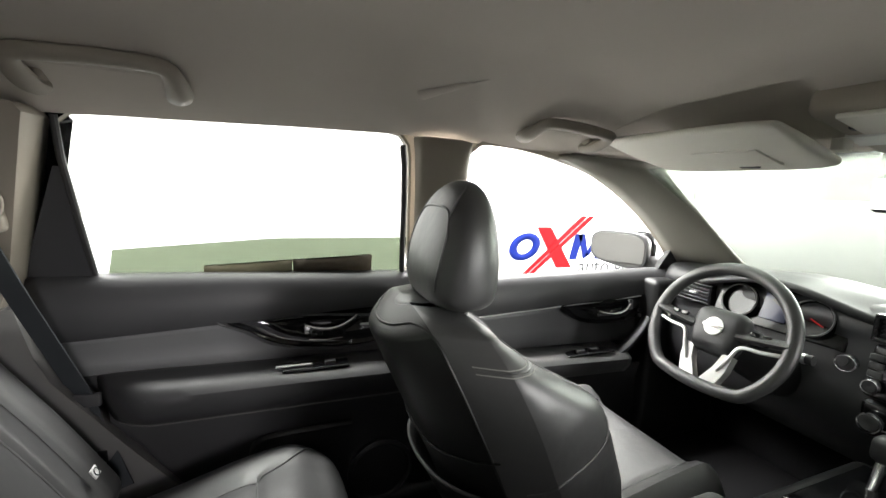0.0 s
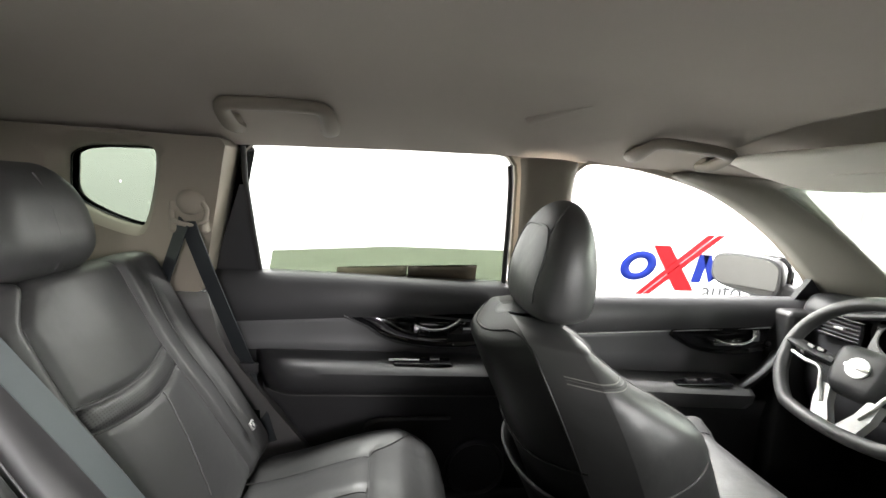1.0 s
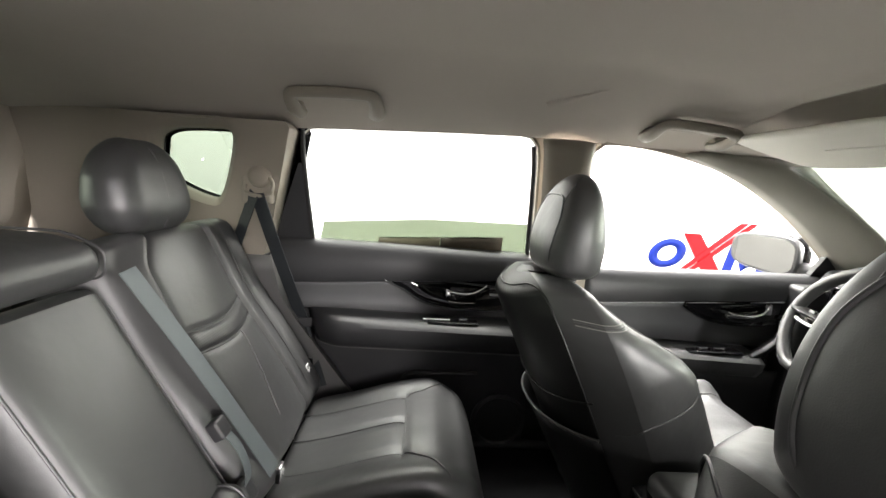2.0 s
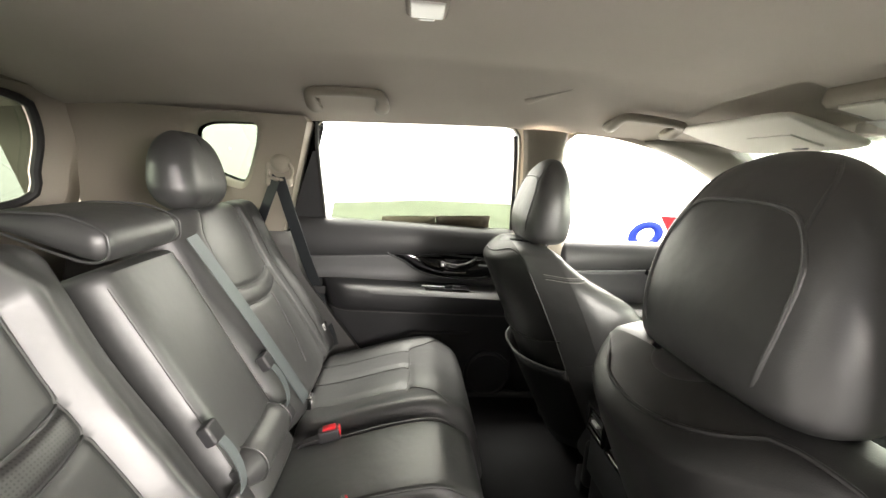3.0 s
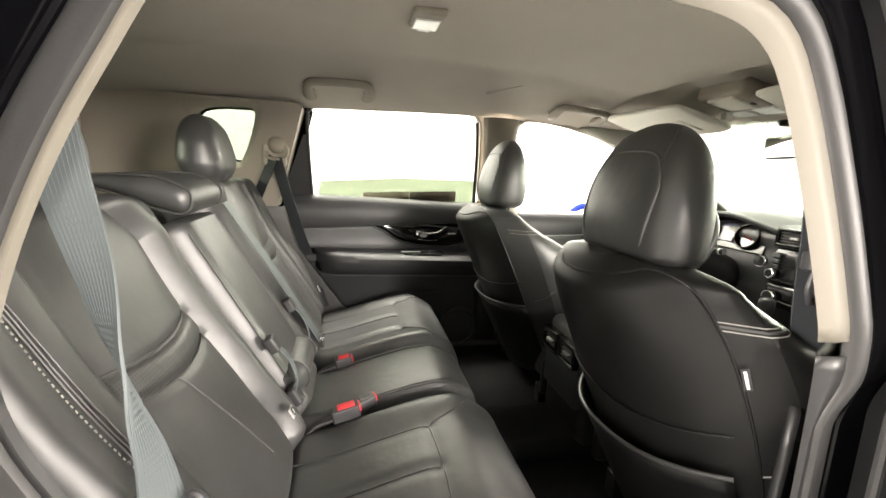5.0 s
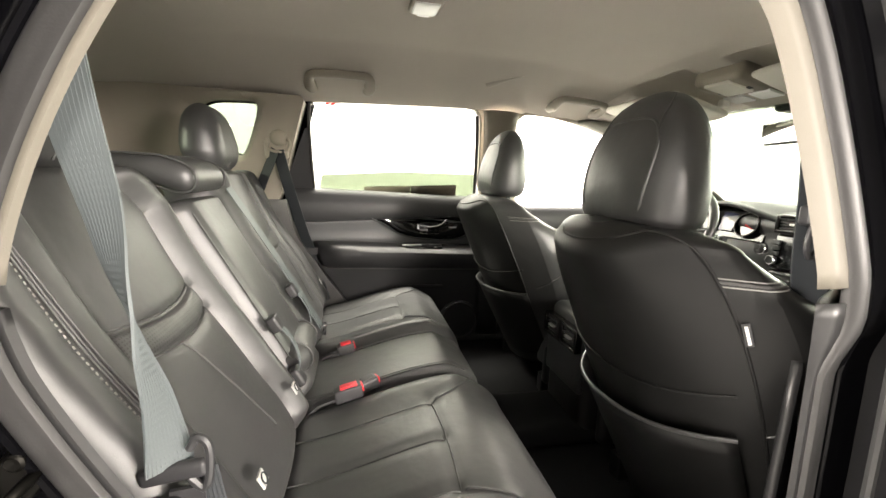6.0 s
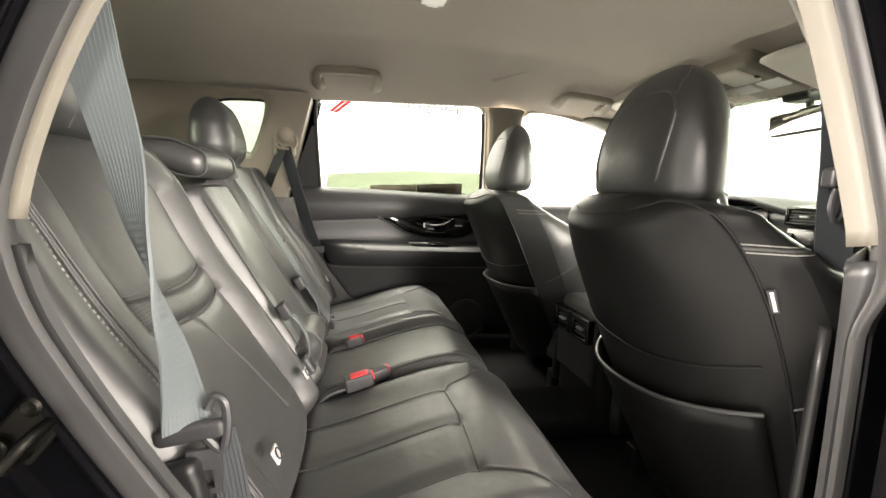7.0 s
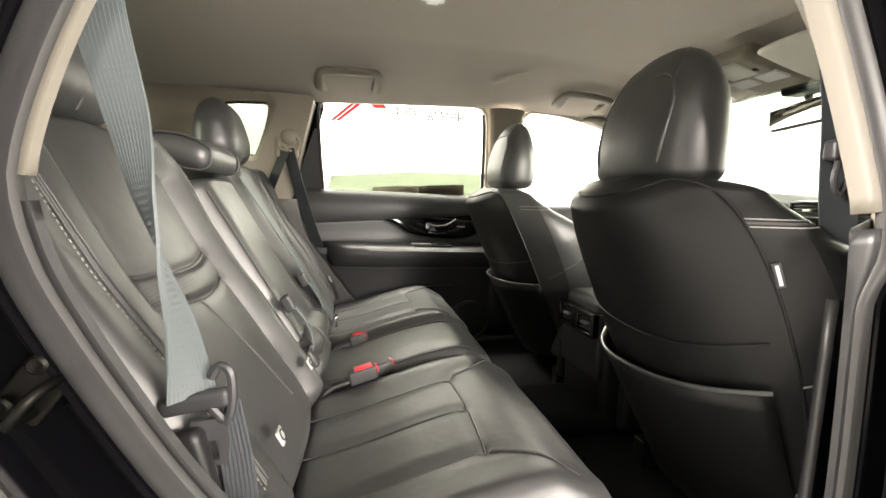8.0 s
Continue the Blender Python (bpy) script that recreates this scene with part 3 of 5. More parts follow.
    part("handle_bay", ring([[Vector((x, s * 0.765, z)) for x, z in grow(bay, 0.004)], [Vector((x, s * 0.762, z)) for x, z in bay], [Vector((x, s * 0.772, z)) for x, z in grow(bay, -0.008)], [Vector((lerp(0.14, x, 0.02), s * 0.776, lerp(0.955, z, 0.02))) for x, z in bay]]), GLOSS, d, "glossy black handle surround", solid=0.003, offset=0)
    part("bay_lip", tube([Vector((x, s * 0.762, z)) for x, z in outline([(-0.125, 1.0), (-0.06, 0.948), (-0.013, 0.918), (0.05, 0.900), (0.12, 0.891), (0.20, 0.888), (0.27, 0.895), (0.335, 0.925), (0.365, 0.965)], 50)[:44]], 0.004), SOFT, d)
    part("handle_cup", rbox_at((0.135, s * 0.768, 0.948), (0.05, 0.008, 0.026), 0.008), GLOSS, d)
    path = spline([(0.075, s * 0.757, 0.962), (0.10, s * 0.750, 0.955), (0.13, s * 0.746, 0.951), (0.165, s * 0.744, 0.956), (0.195, s * 0.745, 0.972), (0.212, s * 0.750, 0.986)], 22)
    part("handle", tube(path, lambda u: 0.0055 + 0.003 * math.sin(math.pi * u), 10, flat=0.7), CHROME, d, "polished chrome pull handle")
    part("lock_lever", rbox_at((0.082, s * 0.757, 0.950), (0.010, 0.006, 0.012), 0.004), CHROME, d)
    part("trim_line", tube([(0.085, s * 0.757, 0.921), (0.13, s * 0.755, 0.917), (0.175, s * 0.757, 0.919)], 0.002), CHROME, d)
    part("lock_mark", rbox_at((0.245, s * 0.770, 0.949), (0.018, 0.002, 0.003), 0.001), SILVER, d)
    part("switch_plate", rbox_at((0.10, s * 0.712, 0.864), (0.085, 0.025, 0.005), 0.004), GLOSS, d)
    part("window_switch", rbox_at((0.045, s * 0.705, 0.873), (0.045, 0.004, 0.0025), 0.002), SILVER, d)
    part("window_switch", rbox_at((0.135, s * 0.708, 0.872), (0.014, 0.009, 0.006), 0.003), SOFT, d)
    # sail panel and frame at the rear of the glass
    part("sail_panel", slab([(-0.512, s * 0.79, 1.10), (-0.388, s * 0.795, 1.10), (-0.394, s * 0.705, 1.352), (-0.412, s * 0.705, 1.352)], 0.015, (0, s, 0)), SOFT, d, "black triangular sail panel")
    part("frame_bar", tube([(-0.386, s * 0.80, 1.10), (-0.393, s * 0.745, 1.25), (-0.396, s * 0.70, 1.37), (-0.392, s * 0.672, 1.45)], 0.007), RUBBER, d)
    part("frame_bar", tube([(0.352, s * 0.798, 1.09), (0.342, s * 0.768, 1.20), (0.330, s * 0.728, 1.30), (0.316, s * 0.69, 1.40), (0.305, s * 0.672, 1.45)], 0.008), RUBBER, d)
    part("door_skin", panel([(1.10, 1.09, 0.84), (0.9, 0.9, 0.90), (0.7, 0.7, 0.91), (0.4, 0.4, 0.88)], rear_x, 0.42, s), PAINT, d, "black painted outer skin", solid=0.01)
    return d


def rbox_at(c, h, r, n=2, m=None):
    g = rbox(h, r, n)
    mm = Matrix.Translation(c) @ (m or Matrix())
    return place(g, mm)


rear_door(1)


def front_door(s):
    d = thing("door_2", (1.0, s * 0.78, 0.42), "closed front door with black trim and silver handle", "car door", kind="structure")
    x0, x1 = 0.555, 1.56
    part("upper_pad", panel([(1.062, 1.078, 0.818), (1.064, 1.079, 0.80), (1.058, 1.074, 0.783), (1.035, 1.06, 0.768), (0.99, 1.03, 0.757), (0.95, 1.00, 0.760), (0.938, 0.990, 0.775)], x0, x1, s), SOFT, d, "black soft upper pad", solid=0.006, offset=0)
    part("trim_line", tube([(lerp(x0 + 0.05, 1.42, k / 20), s * 0.764, lerp(0.943, 0.985, k / 20)) for k in range(21)], 0.002), SILVER, d)
    part("insert", panel([(0.940, 0.992, 0.773), (0.92, 0.96, 0.780), (0.87, 0.88, 0.782), (0.825, 0.80, 0.77)], x0, x1, s), INSERT, d, "dark grey leatherette insert", solid=0.006, offset=0)
    part("armrest", panel([(0.828, 0.80, 0.79), (0.826, 0.796, 0.73), (0.818, 0.788, 0.69), (0.80, 0.775, 0.675), (0.77, 0.75, 0.680), (0.742, 0.72, 0.70), (0.735, 0.715, 0.74)], x0, 1.19, s), LEATHER, d, "padded leather armrest", solid=0.006, offset=0)
    part("piping", tube([(lerp(x0, 1.18, k / 20), s * 0.698, lerp(0.744, 0.722, k / 20)) for k in range(21)], 0.0025), LEATHER, d)
    part("lower_panel", panel([(0.74, 0.72, 0.735), (0.66, 0.66, 0.748), (0.5, 0.5, 0.745), (0.40, 0.40, 0.75)], x0, x1, s), HARD, d, "black plastic lower panel", solid=0.006, offset=0)
    bay = outline([(0.93, 0.962), (0.97, 0.925), (1.03, 0.900), (1.12, 0.888), (1.22, 0.890), (1.32, 0.92), (1.36, 0.985), (1.15, 0.974)], 50)
    part("handle_bay", ring([[Vector((x, s * 0.762, z)) for x, z in grow(bay, 0.004)], [Vector((x, s * 0.758, z)) for x, z in bay], [Vector((x, s * 0.770, z)) for x, z in grow(bay, -0.008)], [Vector((lerp(1.15, x, 0.02), s * 0.774, lerp(0.93, z, 0.02))) for x, z in bay]]), GLOSS, d, "glossy black handle surround", solid=0.003, offset=0)
    part("handle", tube(spline([(1.09, s * 0.757, 0.934), (1.12, s * 0.748, 0.926), (1.16, s * 0.744, 0.924), (1.205, s * 0.744, 0.934), (1.232, s * 0.748, 0.955)], 20), lambda u: 0.006 + 0.003 * math.sin(math.pi * u), 10, flat=0.7), CHROME, d, "polished chrome pull handle")
    part("handle_base", rbox_at((1.15, s * 0.768, 0.915), (0.055, 0.005, 0.006), 0.003), CHROME, d)
    part("lever", rbox_at((1.24, s * 0.757, 0.95), (0.013, 0.006, 0.020), 0.005), CHROME, d)
    part("pull_grip", tube(spline([(1.10, s * 0.735, 0.74), (1.19, s * 0.715, 0.80), (1.28, s * 0.725, 0.87), (1.36, s * 0.76, 0.95)], 18), lambda u: 0.03 - 0.008 * u, 12, flat=0.6), SOFT, d)
    part("switch_plate", rbox_at((1.02, s * 0.712, 0.805), (0.10, 0.025, 0.004), 0.004), GLOSS, d)
    for k in range(2):
        part("window_switch", rbox_at((0.98 + 0.06 * k, s * 0.708, 0.813), (0.018, 0.010, 0.006), 0.003), SOFT, d)
    for k in range(4):
        part("seat_memory_button", rbox_at((1.292 + 0.022 * (k % 2), s * 0.755, 0.905 + 0.02 * (k // 2)), (0.007, 0.005, 0.006), 0.002), SOFT, d)
    part("sail_panel", slab([(1.40, s * 0.79, 1.075), (1.56, s * 0.79, 1.075), (1.50, s * 0.765, 1.145), (1.44, s * 0.75, 1.20)], 0.02, (0, s, 0)), HARD, d, "black mirror sail panel")
    part("door_skin", panel([(1.06, 1.07, 0.84), (0.9, 0.9, 0.90), (0.7, 0.7, 0.91), (0.4, 0.4, 0.88)], 0.46, 1.6, s), PAINT, d, "black painted outer skin", solid=0.01)
    return d


front_door(1)
front_door(-1)


def door_mirror(s):
    t = thing("door_mirror", (1.5, s * 0.85, 1.10), "black folding door mirror with pale reflecting glass", "mirror")

    def egg(v):
        k = 1 - 0.25 * (v.x / 0.08 if v.x > 0 else 0)
        return Vector((v.x, v.y * k, v.z * k * (1 - 0.9 * v.y * s) + 0.05 * v.y * s))
    m = pose(1.425, s * 0.985, 1.132, 0, 0, s * 18)
    part("housing", place(rbox((0.065, 0.13, 0.078), 0.055, 5, egg), m), PAINT, t, "glossy black housing")
    def oval(w, h, x):
        pts = []
        for i in range(48):
            c, sn = math.cos(2 * math.pi * i / 48), math.sin(2 * math.pi * i / 48)
            y, z = w * math.copysign(abs(c) ** 0.55, c), h * math.copysign(abs(sn) ** 0.55, sn)
            pts.append(m @ Vector((x, y, z * (1 - 0.9 * y * s) + 0.05 * y * s)))
        return pts
    part("bezel", loft([oval(0.126, 0.074, -0.04), oval(0.128, 0.076, -0.066), oval(0.124, 0.072, -0.074), oval(0.116, 0.065, -0.076)]), SOFT, t)
    part("mirror_glass", loft([oval(0.116, 0.065, -0.0755), oval(0.115, 0.064, -0.0775)]), MIRROR_DARKENED, t)
    part("arm", tube([(1.40, s * 0.90, 1.09), (1.45, s * 0.84, 1.085), (1.48, s * 0.80, 1.09)], 0.03, 12), SOFT, t)


door_mirror(1)


# ---- open doorway on the passenger side ----
OC = [(0.345, 1.05), (0.325, 1.16), (0.300, 1.26), (0.272, 1.35), (0.240, 1.408), (0.18, 1.437), (0.05, 1.444), (-0.1, 1.438), (-0.25, 1.442), (-0.335, 1.430), (-0.374, 1.392), (-0.407, 1.330), (-0.444, 1.252), (-0.474, 1.166), (-0.490, 1.085), (-0.481, 1.02), (-0.456, 0.96), (-0.42, 0.89), (-0.38, 0.82), (-0.33, 0.75), (-0.25, 0.65), (-0.15, 0.55), (-0.02, 0.48), (0.1, 0.455), (0.25, 0.45), (0.33, 0.475), (0.362, 0.55), (0.368, 0.7), (0.358, 0.9)]
NO = 160
OCS = outline(OC, NO)


def doorway_y(z):
    return 0.742 - 0.17 * max(0.0, z - 1.08)


def doorway_loop(d, dy, front=None):
    """A loop round the opening, d outwards and dy towards the outside; front: the same at the centre pillar."""
    df, dyf = front or (d, dy)
    a, b = grow(OCS, d), grow(OCS, df)
    pts = []
    for (x, z), (x1, z1), (x0, z0) in zip(a, b, OCS):
        w = smooth01((x0 - 0.10) / 0.14) * smooth01((z0 - 0.95) / 0.08)
        pts.append(Vector((lerp(x, x1, w), -(doorway_y(z0) + lerp(dy, dyf, w)), lerp(z, z1, w))))
    return pts


dw = thing("doorway", (0.0, -0.76, 0.40), "open rear doorway with grey rubber seal in black bodywork", "doorway", kind="structure")


def strip(loops, keep):
    """Parts of the doorway loops where keep holds, as one sheet."""
    rows_ = [[lp[i] for lp in loops] for i in range(NO + 1) for i in [i % NO]]
    flags = [keep(*OCS[i % NO]) for i in range(NO + 1)]
    geos, run = [], []
    start = flags.index(False) if False in flags else 0
    order = [(start + k) % NO for k in range(NO + 1)]
    for i in order:
        if keep(*OCS[i]):
            run.append([lp[i] for lp in loops])
        else:
            if len(run) > 1:
                geos.append(sheet(run))
            run = []
    if len(run) > 1:
        geos.append(sheet(run))
    return join(*geos)


LIP = [doorway_loop(0.13, -0.06, (0.13, -0.06)), doorway_loop(0.02, -0.014, (0.02, -0.014)), doorway_loop(0.0, -0.003, (0.0, -0.003)), doorway_loop(0.003, 0.001, (0.014, 0.004)), doorway_loop(0.009, 0.002, (0.030, 0.008))]
part("inner_trim", strip(LIP, lambda x, z: z > 1.05 and x > -0.1 or z > 1.08), EDGE_DARKENED, dw, "beige pillar trim edge", solid=0.003, offset=0)
part("lower_trim", strip(LIP, lambda x, z: not (z > 1.05 and x > -0.1 or z > 1.08)), HARD, dw, "dark plastic sill and pillar trim", solid=0.003, offset=0)
seal = []
for k in range(13):
    a = math.pi * k / 12
    bead = 0.009 * math.sin(a) + 0.004 * math.exp(-((k - 3) / 1.6) ** 2)
    seal.append(doorway_loop(0.023 - 0.017 * math.cos(a), -0.002 + bead, (0.045 - 0.017 * math.cos(a), 0.003 + 0.016 * math.sin(a))))
part("seal", ring(seal), RUBBER, dw, "grey rubber door seal")
part("flange", ring([doorway_loop(0.037, -0.004, (0.058, -0.002)), doorway_loop(0.040, 0.004, (0.062, 0.007)), doorway_loop(0.044, 0.0055, (0.067, 0.011)), doorway_loop(0.047, 0.002, (0.072, 0.009)), doorway_loop(0.052, -0.010, (0.079, 0.001)), doorway_loop(0.066, -0.016, (0.093, 0.0)), doorway_loop(0.118, -0.012, (0.12, 0.006)), doorway_loop(0.126, 0.004, (0.128, 0.022))]), PAINT, dw, "black painted inner flange")
part("outer_seal", tube(doorway_loop(0.128, 0.008, (0.128, 0.026)), 0.007, 8, closed=True), DARKRUBBER, dw)
part("body_side", ring([doorway_loop(0.124, 0.002, (0.126, 0.020)), doorway_loop(0.136, 0.030, (0.132, 0.042)), doorway_loop(0.148, 0.062, (0.142, 0.072)), doorway_loop(0.166, 0.078, (0.16, 0.092)), doorway_loop(0.21, 0.085, (0.21, 0.10)), doorway_loop(0.36, 0.085, (0.36, 0.10))]), PAINT, dw, "glossy black body side")

# striker on the rear body edge
st = thing("door_striker", (-0.496, -0.757, 0.913), "zinc plated door striker bolted to the black body", "door striker")
m = pose(-0.502, -0.737, 0.908, 0, -52, 0)
part("base_plate", place(rbox((0.030, 0.004, 0.020), 0.004, 2), m), STEEL, st)
part("loop", tube([m @ Vector(p) for p in spline([(-0.018, 0.0, -0.01), (-0.016, -0.028, -0.01), (0.0, -0.036, -0.01), (0.016, -0.028, -0.01), (0.018, 0.0, -0.01)], 20)], 0.005, 10), STEEL, st)
for k in (-1, 1):
    part("bolt", lathe([(0.0085, 0), (0.0085, 0.006), (0.006, 0.008), (0.0005, 0.006)], m @ Vector((0.022 * k, -0.004, 0.008)), (0, -1, 0), 12), STEEL, st)


# ---- front seats ----
def front_seat(yc, word):
    t = thing("front_seat", (0.75, yc, 0.40), "black leather front seat with piping, " + word, "car seat", "front seats")
    ahead = 0.01 if yc > 0 else 0.0
    base = Vector((0.505 + ahead, yc, 0.50))
    top = Vector((0.232 + ahead, yc, 1.085))
    edge, bulge = 0.070, 0.090
    axis = (top - base).normalized()
    fwd = Vector((axis.z, 0, -axis.x))
    length = (top - base).length

    def half(s_):
        return curve_at([(0, 0.225), (0.25, 0.245), (0.5, 0.266), (0.68, 0.271), (0.78, 0.266), (0.87, 0.256), (0.94, 0.238), (1.0, 0.205)], s_)

    def section(s_, shrink=1.0, lift=0.0):
        w = half(s_) * shrink
        dc = curve_at([(0, 0.11), (0.3, 0.115), (0.7, 0.095), (1, 0.075)], s_) * (0.5 + 0.5 * shrink)
        db = curve_at([(0, 0.21), (0.3, 0.250), (0.6, 0.245), (0.85, 0.180), (1, 0.10)], s_) * (0.5 + 0.5 * shrink)
        pts = []
        n = 96
        for j in range(n):
            a = 2 * math.pi * j / n
            c, sn = math.cos(a), math.sin(a)
            ex = lerp(0.42, 0.62, smooth01((s_ - 0.65) / 0.35))
            yy = w * math.copysign(abs(c) ** (ex if sn >= 0 else 0.8), c)
            if sn >= 0:
                dep = lerp(dc, db, smooth01((abs(yy) / w - 0.45) / 0.4))
                d = edge * shrink + (dep - edge * shrink) * abs(sn) ** ex
            else:
                d = (edge - (edge + bulge) * (1 - (abs(yy) / w) ** 2.4)) * shrink
            sink = 0.50 * max(0.0, d) * smooth01((s_ - 0.62) / 0.38)
            pts.append(base + axis * (s_ * length + lift - sink) + fwd * (d + 0.02) + Vector((0, yy, 0)))
        return pts
    rows_ = [section(k / 40) for k in range(41)]
    for k in range(1, 13):
        a = math.pi / 2 * k / 12
        rows_.append(section(1.0, 1 - 0.85 * (1 - math.cos(a)), 0.034 * math.sin(a)))
    ring_u = [(math.copysign(abs(math.cos(2 * math.pi * j / 96)) ** 0.8, math.cos(2 * math.pi * j / 96)), math.sin(2 * math.pi * j / 96)) for j in range(96)]
    back_cols = [j for j, (u, sn) in enumerate(ring_u) if sn < 0 and (-0.76 if yc > 0 else -0.88) <= u <= (0.88 if yc > 0 else 0.76)]
    if yc > 0:
        rest_cols, side_cols = list(range(11, back_cols[0] + 1)), list(range(back_cols[-1], 96)) + list(range(0, 12))
    else:
        rest_cols, side_cols = list(range(back_cols[-1], 96)) + list(range(0, 38)), list(range(37, back_cols[0] + 1))
    high = len(rows_)
    part("backrest", join(sheet([[row[j] for j in rest_cols] for row in rows_[:high]]), loft(rows_[-2:])), LEATHER, t, "black leather backrest")
    # Door side and back take the leather that has shade in its colour.
    part("side_panel", sheet([[row[j] for j in side_cols] for row in rows_[:high]]), LEATHER_SHADED, t, "black leather panel on the door side, coloured as shaded")
    part("back_panel", sheet([[row[j] for j in back_cols] for row in rows_[:high]]), LEATHER_SHADED, t, "black leather rear panel, coloured as shaded")

    def rear(y, s_, off=0.0):
        u = min(1, abs(y) / half(s_))
        return base + axis * (s_ * length) + fwd * (0.02 + edge - (edge + bulge) * (1 - u ** 2.4) - off) + Vector((0, y, 0))
    # rear panel edge piping, pocket and its hem
    lane = [rows_[k][back_cols[0]] for k in range(1, 42, 4)] + [rows_[46][j] for j in back_cols[2:-2:4]] + [rows_[k][back_cols[-1]] for k in range(41, 0, -4)]
    part("piping", tube(spline(lane, 90), 0.0026), LEATHER_SHADED, t)
    low, slope = (0.462, 0.02) if yc < 0 else (0.445, 0.0)
    pocket = []
    for k in range(9):
        row = []
        for i in range(29):
            u = lerp(-0.80, 0.80, i / 28)
            s_ = lerp(0.02, low + (0.06 if yc < 0 else 0.10) * (1 - u * u) - slope * u, k / 8)
            row.append(rear(u * half(s_), s_, (0.004 + 0.016 * k / 8) * (1 - u ** 4) + 0.004))
        pocket.append(row)
    part("pocket", sheet(pocket), LEATHER_SHADED, t, "black seatback map pocket", solid=0.004, offset=1)
    part("pocket_hem", tube(pocket[-1], 0.004), LEATHER, t)
    part("seam", tube([rear(lerp(-0.80, 0.80, i / 28) * half(0.64), 0.645 - 0.02 * math.cos(i / 28 * 3.1), 0.0025) for i in range(29)], 0.002), LEATHER_SHADED, t)

    # seams over the shoulders and bolsters
    def front(y, s_, off=0.0):
        u = min(0.999, abs(y) / half(s_))
        dc = curve_at([(0, 0.11), (0.3, 0.115), (0.7, 0.095), (1, 0.075)], s_)
        db = curve_at([(0, 0.21), (0.3, 0.250), (0.6, 0.245), (0.85, 0.180), (1, 0.10)], s_)
        dep = lerp(dc, db, smooth01((u - 0.45) / 0.4))
        ex = lerp(0.42, 0.62, smooth01((s_ - 0.65) / 0.35))
        c = u ** (1 / ex)
        d = edge + (dep - edge) * max(0, 1 - c * c) ** (ex / 2)
        return base + axis * (s_ * length - 0.50 * max(0.0, d) * smooth01((s_ - 0.62) / 0.38)) + fwd * (d + 0.02 + off) + Vector((0, y, 0))
    for k in (-1, 1):
        part("seam", tube([front(k * half(i / 24) * 0.80, i / 24, 0.0005) for i in range(25)], 0.0022), SEAM, t)
        cols = [(24 - k * 24 + k * q) % 96 for q in range(-9, 17)]
        for level, dip, mat, rr in ((36.8, 0.0, STITCH, 0.0012), (37.6, 0.0, STITCH, 0.0012), (37.2, 0.0, SEAM, 0.0022), (20.0, 3.0, SEAM, 0.0022)):
            path = []
            for q, j in enumerate(cols):
                lv = level + dip * q / 25
                r0, r1 = rows_[int(lv)][j], rows_[int(lv) + 1][j]
                path.append(r0.lerp(r1, lv - int(lv)))
            part("seam", tube(path, rr, 6), mat, t)
    part("seam", tube([front(lerp(-0.8, 0.8, i / 20) * half(0.80), 0.80, 0.0005) for i in range(21)], 0.002), SEAM, t)

    # cushion, side shield and rails
    def surf(a, b):
        x = 0.47 + a
        z = 0.655 + 0.055 * smooth01(a / 0.5) - 0.10 * smooth01((a - 0.46) / 0.12)
        return Vector((x, yc - 0.26 + b, z)), Vector((-0.05, 0, 1)).normalized()

    def relief(a, b):
        u = abs(b - 0.26) / 0.26
        return 0.035 * smooth01((u - 0.5) / 0.3) - 0.006 * math.exp(-((u - 0.62) / 0.04) ** 2)
    part("cushion", pad(surf, 0.56, 0.52, 26, 24, 0.06, 0.14, relief, 0.08), LEATHER, t, "black leather cushion")
    for u in (-0.62, 0.62):
        part("seam", tube([surf(0.06 + 0.42 * i / 20, 0.26 + 0.26 * u)[0] + Vector((0, 0, relief(0.1, 0.26 + 0.26 * u) + 0.001)) for i in range(21)], 0.002), SEAM, t)
    for k in (-1, 1):
        part("side_shield", box(0.46, 0.98, yc + k * 0.25 - 0.02, yc + k * 0.25 + 0.02, 0.46, 0.60, 0.018, 4), HARD, t)
        part("rail", box(0.48, 1.0, yc + k * 0.19 - 0.02, yc + k * 0.19 + 0.02, 0.398, 0.47, 0.005), HARD, t)
    part("lumbar_lever", rbox_at((0.80, yc + math.copysign(0.285, yc), 0.55), (0.05, 0.01, 0.012), 0.006), HARD, t)

    # headrest
    hb = Vector((0.260, 0.395, 1.122)) if yc > 0 else Vector((0.231, -0.441, 1.107))

    def dome(u, p):
        low = math.sqrt(max(0.0, 1 - (1 - min(1.0, u / 0.11)) ** 2)) * 0.35 + 0.65 if u < 0.11 else 1.0
        return low * max(0.0, 1 - (abs(2 * u - 0.56) / 1.44) ** p) ** (1 / 2.2)

    def hull(u, a):
        w, dx = 0.132 * dome(u, 2.3), 0.076 * dome(u, 1.45)
        c, sn = math.cos(a), math.sin(a)
        x = dx * math.copysign(abs(c) ** 0.78, c)
        y = w * math.copysign(abs(sn) ** 0.78, sn)
        return hb + Vector((0.078 + x + 0.014 * u * u - 0.012 * (y / 0.137) ** 2, y, 0.244 * u))
    us = [0.0, 0.004, 0.012, 0.025, 0.04, 0.06, 0.085, 0.11] + [0.11 + 0.89 * (1 - (1 - k / 30) ** 1.8) for k in range(1, 31)]
    hr = part("headrest", loft([[hull(min(u, 0.9995), 2 * math.pi * j / 56) for j in range(56)] for u in us]), LEATHER, t, "black leather headrest")
